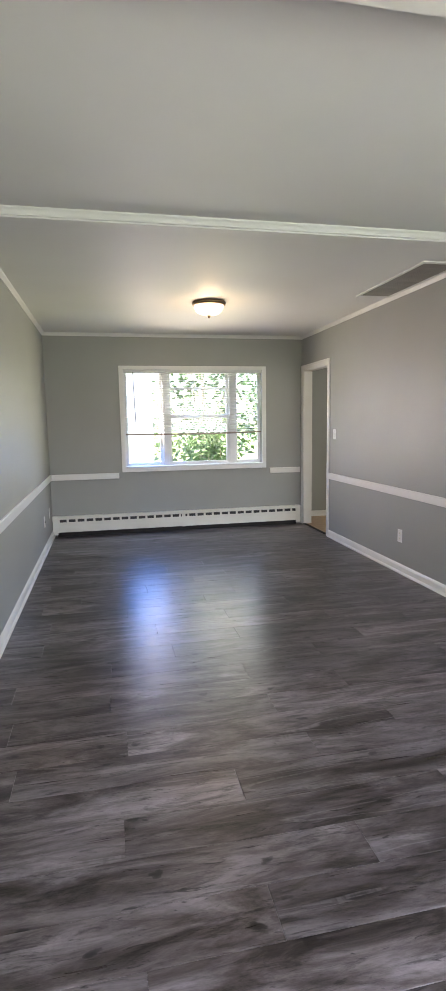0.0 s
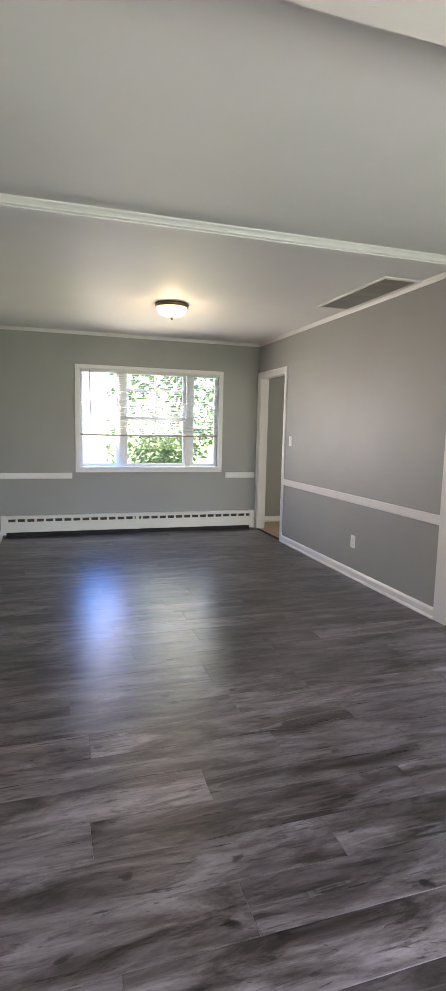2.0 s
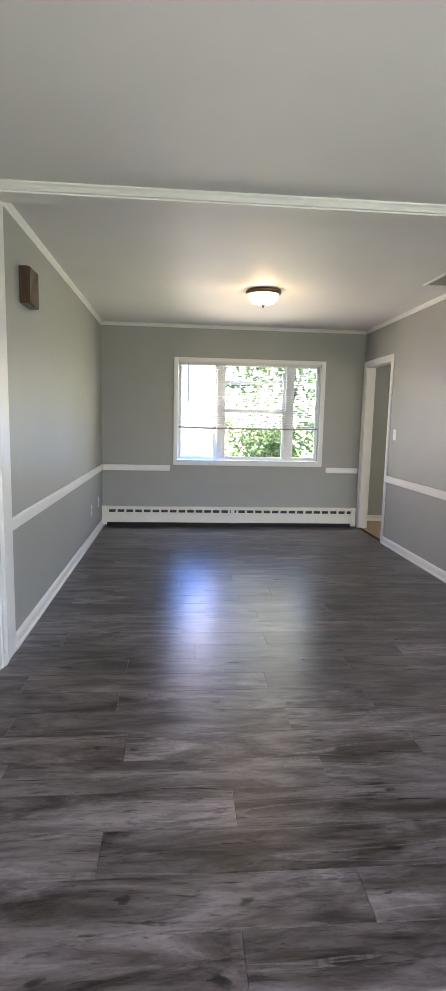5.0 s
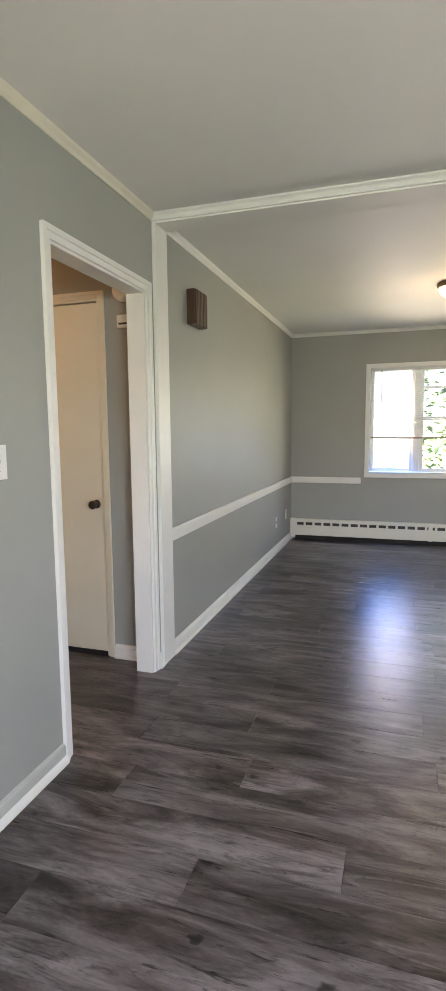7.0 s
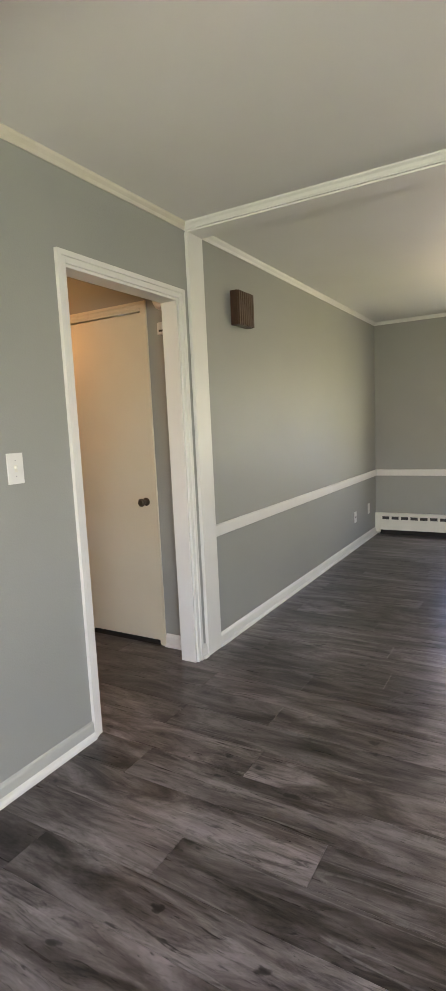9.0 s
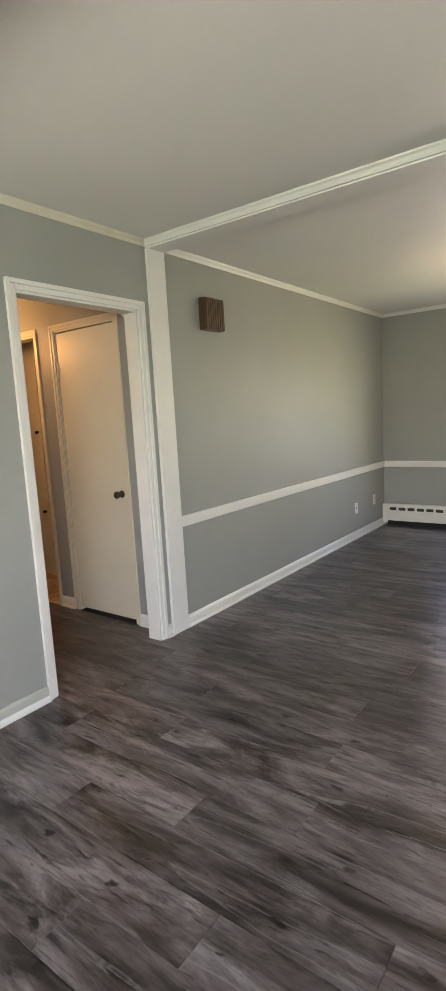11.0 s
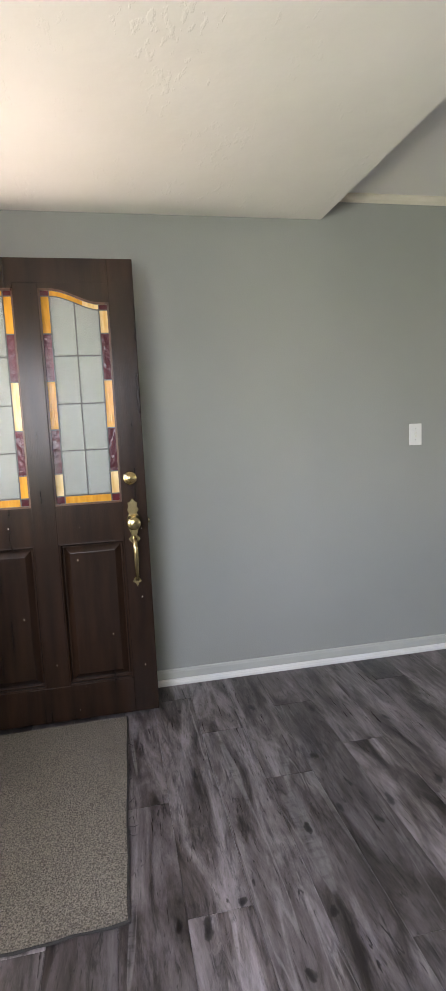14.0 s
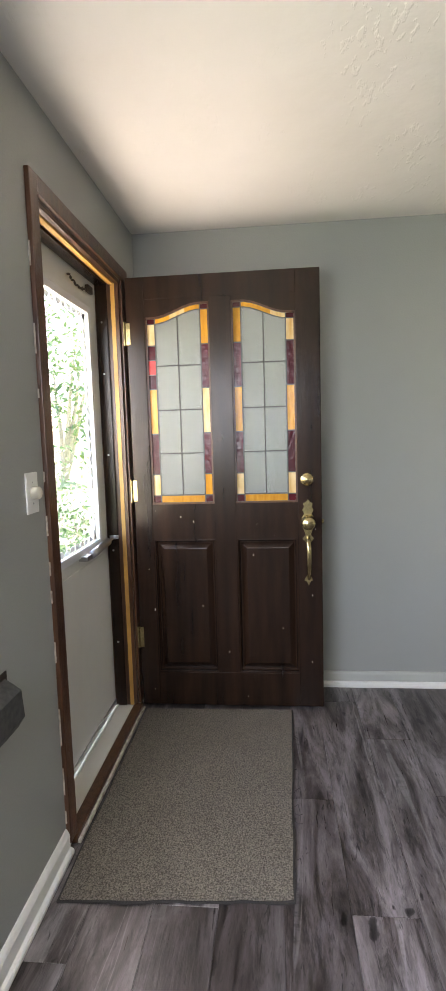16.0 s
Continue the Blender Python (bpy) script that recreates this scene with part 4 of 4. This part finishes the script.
# white enamel on the sill stands in for sunlight on the metal
part("metal_sill", boxes((FD0 + 0.018, FD1 - 0.018, FRONT_Y - 0.15, FRONT_Y - 0.021, 0.0, 0.026), (FD0 + 0.018, FD1 - 0.018, FRONT_Y - 0.098, FRONT_Y - 0.092, 0.026, 0.036), bevel=0.003), M_STORM, thr, "metal sill, coloured pale for the sunlight on it")
part("edge_strip", boxes((FD0, FD1 + 0.02, FRONT_Y + 0.022, FRONT_Y + 0.034, 0.0, 0.016), bevel=0.004), M_CHIP, thr)

# ---- storm door ----
storm = empty("storm_door", (0.73, -0.815, 0.04), "white metal storm door with a full upper glass and scalloped etching", "door")
SY0, SY1 = -0.828, -0.802
SX0, SX1, GX0, GX1, GZ0, GZ1 = 0.306, 1.146, 0.425, 1.03, 0.865, 1.875
part("frame", boxes((SX0, GX0, SY0, SY1, 0.045, 2.015), (GX1, SX1, SY0, SY1, 0.045, 2.015), (GX0, GX1, SY0, SY1, GZ1, 2.015), (GX0, GX1, SY0, SY1, 0.045, GZ0)), M_STORM, storm)
part("kick_panel", boxes((GX0 - 0.06, GX1 + 0.06, SY1, SY1 + 0.004, 0.10, 0.80), bevel=0.002), M_STORM, storm)
part("sweep", boxes((SX0, SX1, SY0 + 0.004, SY1 + 0.004, 0.036, 0.06)), M_STEEL, storm)
ins = part("glass_frame", boxes((GX0 - 0.02, GX0 + 0.012, SY1, SY1 + 0.010, GZ0 - 0.02, GZ1 + 0.02), (GX1 - 0.012, GX1 + 0.02, SY1, SY1 + 0.010, GZ0 - 0.02, GZ1 + 0.02),
                                (GX0 + 0.012, GX1 - 0.012, SY1, SY1 + 0.010, GZ1 - 0.012, GZ1 + 0.02), (GX0 + 0.012, GX1 - 0.012, SY1, SY1 + 0.010, GZ0 - 0.02, GZ0 + 0.012), bevel=0.003), M_VINYLWIN, storm)
g = part("pane", boxes((GX0, GX1, -0.817, -0.813, GZ0, GZ1)), M_GLASS, ins)
g.visible_shadow = False
bm = bmesh.new()


def scallop(cx, cz, dx, dz, r=0.026):
    """Half a disc of etched glass, bulging inwards."""
    px, pz = -dz, dx
    ring = [bm.verts.new((cx + r * (math.cos(a) * px + math.sin(a) * dx), -0.8115, cz + r * (math.cos(a) * pz + math.sin(a) * dz))) for a in [math.pi * k / 8 for k in range(9)]]
    bm.faces.new(ring)


for i in range(11):
    x = GX0 + 0.030 + i * 0.0545
    scallop(x, GZ1 - 0.012, 0, -1)
    scallop(x, GZ0 + 0.012, 0, 1)
for i in range(18):
    z = GZ0 + 0.04 + i * 0.0548
    scallop(GX0 + 0.012, z, 1, 0)
    scallop(GX1 - 0.012, z, -1, 0)
ext = bmesh.ops.extrude_face_region(bm, geom=bm.faces[:])
for v in [q for q in ext["geom"] if isinstance(q, bmesh.types.BMVert)]:
    v.co.y += 0.001
part("etched_border", bm, M_ETCH, ins, "white scalloped etching")
clo = part("closer", tube([(0.62, -0.770, 0.845), (0.40, -0.770, 0.858)], [0.017, 0.017], 16), M_STEEL, storm, "grey pneumatic closer tube", smooth=True)
part("rod", tube([(0.40, -0.770, 0.858), (0.315, -0.765, 0.863)], [0.006, 0.006], 10), M_STEEL, clo)
part("bracket", boxes((0.63, 0.69, -0.802, -0.765, 0.832, 0.852), (0.304, 0.325, -0.785, -0.745, 0.855, 0.872), bevel=0.002), M_STEEL, clo)
chain = part("safety_chain", boxes((0.38, 0.44, -0.80, -0.785, 1.955, 1.985), bevel=0.003), M_DARKMETAL, storm, "dark safety chain across the head")
for i in range(11):
    x = 0.44 + i * 0.022
    part("link", lathe([(0.006, -0.003), (0.009, 0.0), (0.006, 0.003), (0.004, 0.0), (0.006, -0.003)], 8, pose(x, -0.788, 1.965 - 0.02 * math.sin(i / 10 * math.pi), 90 if i % 2 else 0, 0, 0)), M_DARKMETAL, chain)
settle(storm)

# ---- door mat ----
rug = empty("door_mat", (0.84, -0.30, 0.0), "grey-beige speckled carpet mat with a dark frayed binding", "mat")
random.seed(11)
corners = [(0.305, -0.648), (1.412, -0.645), (1.372, 0.026), (0.292, 0.052)]
edge = []
for (xa, ya), (xb, yb) in zip(corners, corners[1:] + corners[:1]):
    for i in range(14):
        f = i / 14
        edge.append((xa + (xb - xa) * f + random.uniform(-0.0025, 0.0025), ya + (yb - ya) * f + random.uniform(-0.0025, 0.0025)))
part("carpet_top", prism(edge, "z", 0.001, 0.012), M_MAT, rug)
rim = [((x - 0.84) * 1.010 + 0.84 + random.uniform(-0.003, 0.003), (y + 0.30) * 1.016 - 0.30 + random.uniform(-0.003, 0.003)) for x, y in edge]
part("binding", prism(rim, "z", 0.0008, 0.007), M_BIND, rug, "dark frayed edge binding")
for i in range(16):
    x, y = random.choice([(random.uniform(0.35, 1.38), 0.043), (1.40, random.uniform(-0.6, 0.0)), (random.uniform(0.5, 1.2), 0.043)])
    pts = [(x, y, 0.003), (x + random.uniform(-0.02, 0.02), y + random.uniform(0.0, 0.015), 0.003), (x + random.uniform(-0.035, 0.035), y + random.uniform(0.005, 0.03), 0.003)]
    part("thread", tube(pts, [0.0012, 0.0012, 0.0008], 4), M_BIND, rug)
settle(rug)

# ---- mail slot by the front door ----
slot = empty("mail_slot", (1.62, FRONT_Y, 0.65), "dull metal mail slot with a sloping hood", "mail slot")
part("hood", prism([(FRONT_Y + 0.001, 0.73), (FRONT_Y + 0.045, 0.70), (FRONT_Y + 0.050, 0.63), (FRONT_Y + 0.030, 0.60), (FRONT_Y + 0.001, 0.60)], "x", 1.535, 1.78), M_SLOT, slot)
part("flange", boxes((1.525, 1.795, FRONT_Y + 0.0005, FRONT_Y + 0.004, 0.59, 0.745)), M_DARKMETAL, slot)
settle(slot)

# ---- hall things ----
hdoor = empty("hall_closet_door", (-0.66, 3.0, 0.012), "flat cream painted closet door, shut", "door")
part("slab", boxes((HD0 + 0.018, HD1 - 0.018, HW + 0.006, HW + 0.041, 0.025, HDH - 0.024), bevel=0.003), M_HALLDOOR, hdoor)
kb = part("knob", lathe([(0.0, 0.0), (0.026, 0.0), (0.026, 0.004), (0.012, 0.010), (0.011, 0.030), (0.024, 0.040), (0.026, 0.052), (0.018, 0.062), (0.0, 0.064)], 12, pose(-0.405, HW + 0.006, 0.915, 90, 0, 0)), M_DARKMETAL, hdoor, "faceted glass and metal knob")
for z in (1.80, 0.27):
    part("hinge", boxes((HD0 + 0.006, HD0 + 0.040, HW + 0.0035, HW + 0.0055, z - 0.045, z + 0.045), (HD0 + 0.012, HD0 + 0.022, HW - 0.004, HW + 0.005, z - 0.045, z + 0.045)), M_HALLDOOR, hdoor, "painted hinge")
settle(hdoor)
det = empty("smoke_alarm", (-0.19, HW, 2.095), "round white smoke alarm on the hall wall", "alarm")
part("base", lathe([(0.0, 0.0), (0.062, 0.0), (0.062, 0.012), (0.0, 0.014)], 28, pose(-0.19, HW - 0.0005, 2.095, 90, 0, 0)), M_PLATE, det, smooth=True)
part("cover", lathe([(0.055, 0.012), (0.054, 0.028), (0.040, 0.036), (0.0, 0.037)], 28, pose(-0.19, HW - 0.0005, 2.095, 90, 0, 0)), M_PLATE, det, smooth=True)
settle(det)
th = empty("wall_thermostat", (-0.175, HW, 1.93), "small white thermostat below the smoke alarm", "thermostat")
part("body", boxes((-0.225, -0.125, HW - 0.022, HW - 0.0005, 1.895, 1.965), bevel=0.004), M_PLATE, th)
part("dial_bar", boxes((-0.212, -0.138, HW - 0.024, HW - 0.0215, 1.912, 1.922)), M_SLOT, th)
settle(th)
casing("door_casing_bath", "cream painted casing round the bathroom doorway", "y", HW, -1, -2.02, -1.20, 2.07, 0.035, 0.014, 0.10, M_HALLDOOR)
struct("wall_hall_west", boxes((-2.45, -2.02, HW + 0.001, HW + 0.099, -0.1, 2.14)), M_WALL, "grey painted hall wall")
cab = empty("linen_cabinet", (-1.85, 3.55, 0), "built-in cream linen cabinet with dark knobs", "cabinet")
part("body", boxes((-2.45, -1.245, 3.515, 3.615, 0.0, 2.38)), M_HALLDOOR, cab)
for z0, z1, kz in ((0.735, 2.0, 1.35), (0.11, 0.715, 0.61)):
    for x0, x1, kx in ((-2.42, -1.97, -2.02), (-1.96, -1.50, -1.91)):
        d = part("door", boxes((x0, x1, 3.495, 3.514, z0, z1), bevel=0.003), M_HALLDOOR, cab)
        part("knob", lathe([(0.0, 0.0), (0.012, 0.0), (0.007, 0.010), (0.016, 0.020), (0.012, 0.028), (0.0, 0.030)], 14, pose(kx, 3.495, kz, 90, 0, 0)), M_BLACK, d, "dark round knob", smooth=True)
settle(cab)
bathf = bpy.data.objects["floor_bath"]
tile = part("tile", boxes((-0.046, 0.046, -0.046, 0.046, 0.0, 0.004)), M_TILE, bathf)
tile.location = (-2.35, 3.03, 0)
for i in range(11):
    for j in range(5):
        if i or j:
            share("tile", tile, bathf, (i * 0.1, j * 0.1, 0))

# ---- outside ----
tagged(finish("ground", boxes((-400, 400, -400, 400, -0.65, -0.45)), M_GRASS), "green lawn round the house", "lawn", kind="structure")
tagged(finish("driveway", boxes((-15.0, -6.6, -40.0, 12.0, -0.449, -0.43)), M_CONCRETE), "sunlit pale concrete driveway beyond the shrubs", "driveway", kind="structure")
tagged(finish("front_walk", boxes((-6, 3.5, -3.6, FRONT_Y - 0.16, -0.45, -0.10)), M_CONCRETE), "pale concrete front walk", "pavement", kind="structure")


def foliage(bm, rng, c, r, count, size):
    """Many small bent leaves, thick at an uneven outline and thin inside."""
    lobes = [(Vector((rng.uniform(-0.6, 0.6), rng.uniform(-0.6, 0.6), rng.uniform(-0.55, 0.7))), rng.uniform(0.3, 0.6)) for _ in range(11)]
    for _ in range(count):
        lc, lr = rng.choice(lobes)
        d = Vector((rng.gauss(0, 1), rng.gauss(0, 1), rng.gauss(0, 1))).normalized() * lr * rng.uniform(0.55, 1.0) ** 0.5
        p = Vector(c) + Vector(((lc.x + d.x) * r[0], (lc.y + d.y) * r[1], (lc.z + d.z) * r[2]))
        q = Euler((rng.uniform(-0.9, 0.9), rng.uniform(-0.9, 0.9), rng.uniform(0, 6.28))).to_matrix()
        s = size * rng.uniform(0.6, 1.3)
        vs = [bm.verts.new(p + q @ Vector(v) * s) for v in ((-1, 0, 0), (-0.2, 0.42, 0.12), (1, 0, -0.1), (-0.2, -0.42, 0.12))]
        bm.faces.new((vs[0], vs[2], vs[1]))
        bm.faces.new((vs[0], vs[3], vs[2]))


def shrub(name, at, r, count, size, material, seed, label, category="shrub", trunks=3, bark_r=0.02):
    rng = random.Random(seed)
    e = empty(name, at, label, category)
    bm = bmesh.new()
    foliage(bm, rng, (0, 0, r[2] * 1.05), r, count, size)
    me = part("crown", bm, material, e)
    for i in range(trunks):
        a = rng.uniform(0, 6.28)
        tip = Vector((math.cos(a) * r[0] * 0.5, math.sin(a) * r[1] * 0.5, r[2] * rng.uniform(1.1, 1.6)))
        pts = [(rng.uniform(-0.08, 0.08), rng.uniform(-0.08, 0.08), -0.02), tip * 0.35 + Vector((rng.uniform(-.1, .1), rng.uniform(-.1, .1), 0.1)), tip * 0.7, tip]
        part("trunk", tube(pts, [bark_r * 1.5, bark_r * 1.2, bark_r * 0.8, bark_r * 0.3], 7), M_BARK, e)
    return e


# behind the dining window: a neighbour's white wall, a hedge and taller growth
nb = empty("neighbour_house", (-3.0, 13.0, -0.45), "neighbour's white sided house in full sun", "house")
part("wall", boxes((-8.0, 1.55, 10.2, 16.0, -0.45, 3.3)), M_SIDING, nb)
part("roof", prism([(9.8, 3.3), (16.4, 3.3), (13.1, 5.2)], "x", -8.4, 1.95), M_ROOF, nb)
sdg = part("siding_board", boxes((-8.0, 1.555, 10.185, 10.1995, 0.0, 0.17)), M_SIDING, nb)
for i in range(1, 17):
    share("siding_board", sdg, nb, (0, 0, i * 0.185))
settle(nb)
shrub("hedge", (2.75, 10.3, -0.45), (0.75, 0.6, 0.95), 1500, 0.075, M_LEAF, 21, "dense green hedge bush outside the dining window")
shrub("hedge", (4.3, 10.6, -0.45), (1.1, 0.8, 1.5), 2200, 0.08, M_LEAF2, 22, "tall leafy green bush outside the dining window")
shrub("hedge", (6.2, 11.6, -0.45), (1.6, 1.0, 2.0), 2200, 0.09, M_LEAF, 23, "tall leafy green bush beyond the window")
shrub("tree", (3.6, 16.0, -0.45), (2.4, 2.2, 2.8), 3000, 0.14, M_LEAF2, 24, "broad leafy tree in the back garden", "tree", 4, 0.07)
# seen through the storm door
shrub("shrub", (-3.0, -2.35, -0.10), (0.75, 0.5, 0.40), 800, 0.05, M_LEAF2, 31, "green shrub with pale bare stems by the front walk", "shrub", 7, 0.012)
shrub("shrub", (-5.6, -3.6, -0.45), (1.2, 0.8, 0.85), 1000, 0.06, M_LEAF, 32, "dense green shrub beside the front walk")
shrub("tree", (-15.5, -5.4, -0.45), (3.0, 2.4, 3.2), 1500, 0.15, M_LEAF, 33, "leafy tree across the front lawn", "tree", 4, 0.09)
shrub("tree", (-21.0, -9.5, -0.45), (3.5, 3.0, 3.6), 1500, 0.18, M_LEAF2, 34, "leafy tree across the front lawn", "tree", 4, 0.1)
shrub("tree", (-13.5, -11.0, -0.45), (3.0, 2.6, 3.4), 1200, 0.16, M_LEAF2, 35, "leafy tree across the front lawn", "tree", 4, 0.1)

# ---- floor planks ----
ROW, LEN = 0.185, 1.22
cache = {}


def plank_mesh(length):
    key = round(length, 3)
    if key not in cache:
        hx, hy, c = key / 2 - 0.0004, ROW / 2 - 0.0004, 0.0009
        bm = bmesh.new()
        loops = [[bm.verts.new((sx * (hx - i), sy * (hy - i), z)) for sx, sy in ((-1, -1), (1, -1), (1, 1), (-1, 1))] for i, z in ((0.0, -0.007), (0.0, -c * 0.8), (c, 0.0))]
        for a, b in zip(loops, loops[1:]):
            for i in range(4):
                bm.faces.new((a[i], a[(i + 1) % 4], b[(i + 1) % 4], b[i]))
        bm.faces.new(loops[-1])
        me = bpy.data.meshes.new("plank")
        bm.to_mesh(me)
        bm.free()
        me.materials.append(M_PLANK)
        cache[key] = me
    return cache[key]


random.seed(42)
y = 1.85 - ROW * 14
stagger = 0.0
while y < WIN_Y:
    hall = 1.72 - ROW < y < 2.96
    x, x1 = (-2.44 if hall else 0.001), RW + (0.012 if y < 5.8 else 0.002)
    stagger = (stagger + random.choice((0.37, 0.44, 0.52, 0.71))) % LEN
    step = max(stagger, 0.18)
    while x < x1 - 0.01:
        step = min(step, x1 - x)
        if x1 - x - step < 0.12:
            step = x1 - x
        o = new("plank", plank_mesh(step))
        o.parent = floor
        o.location = (x + step / 2, y + ROW / 2, 0)
        x += step
        step = LEN
    y += ROW
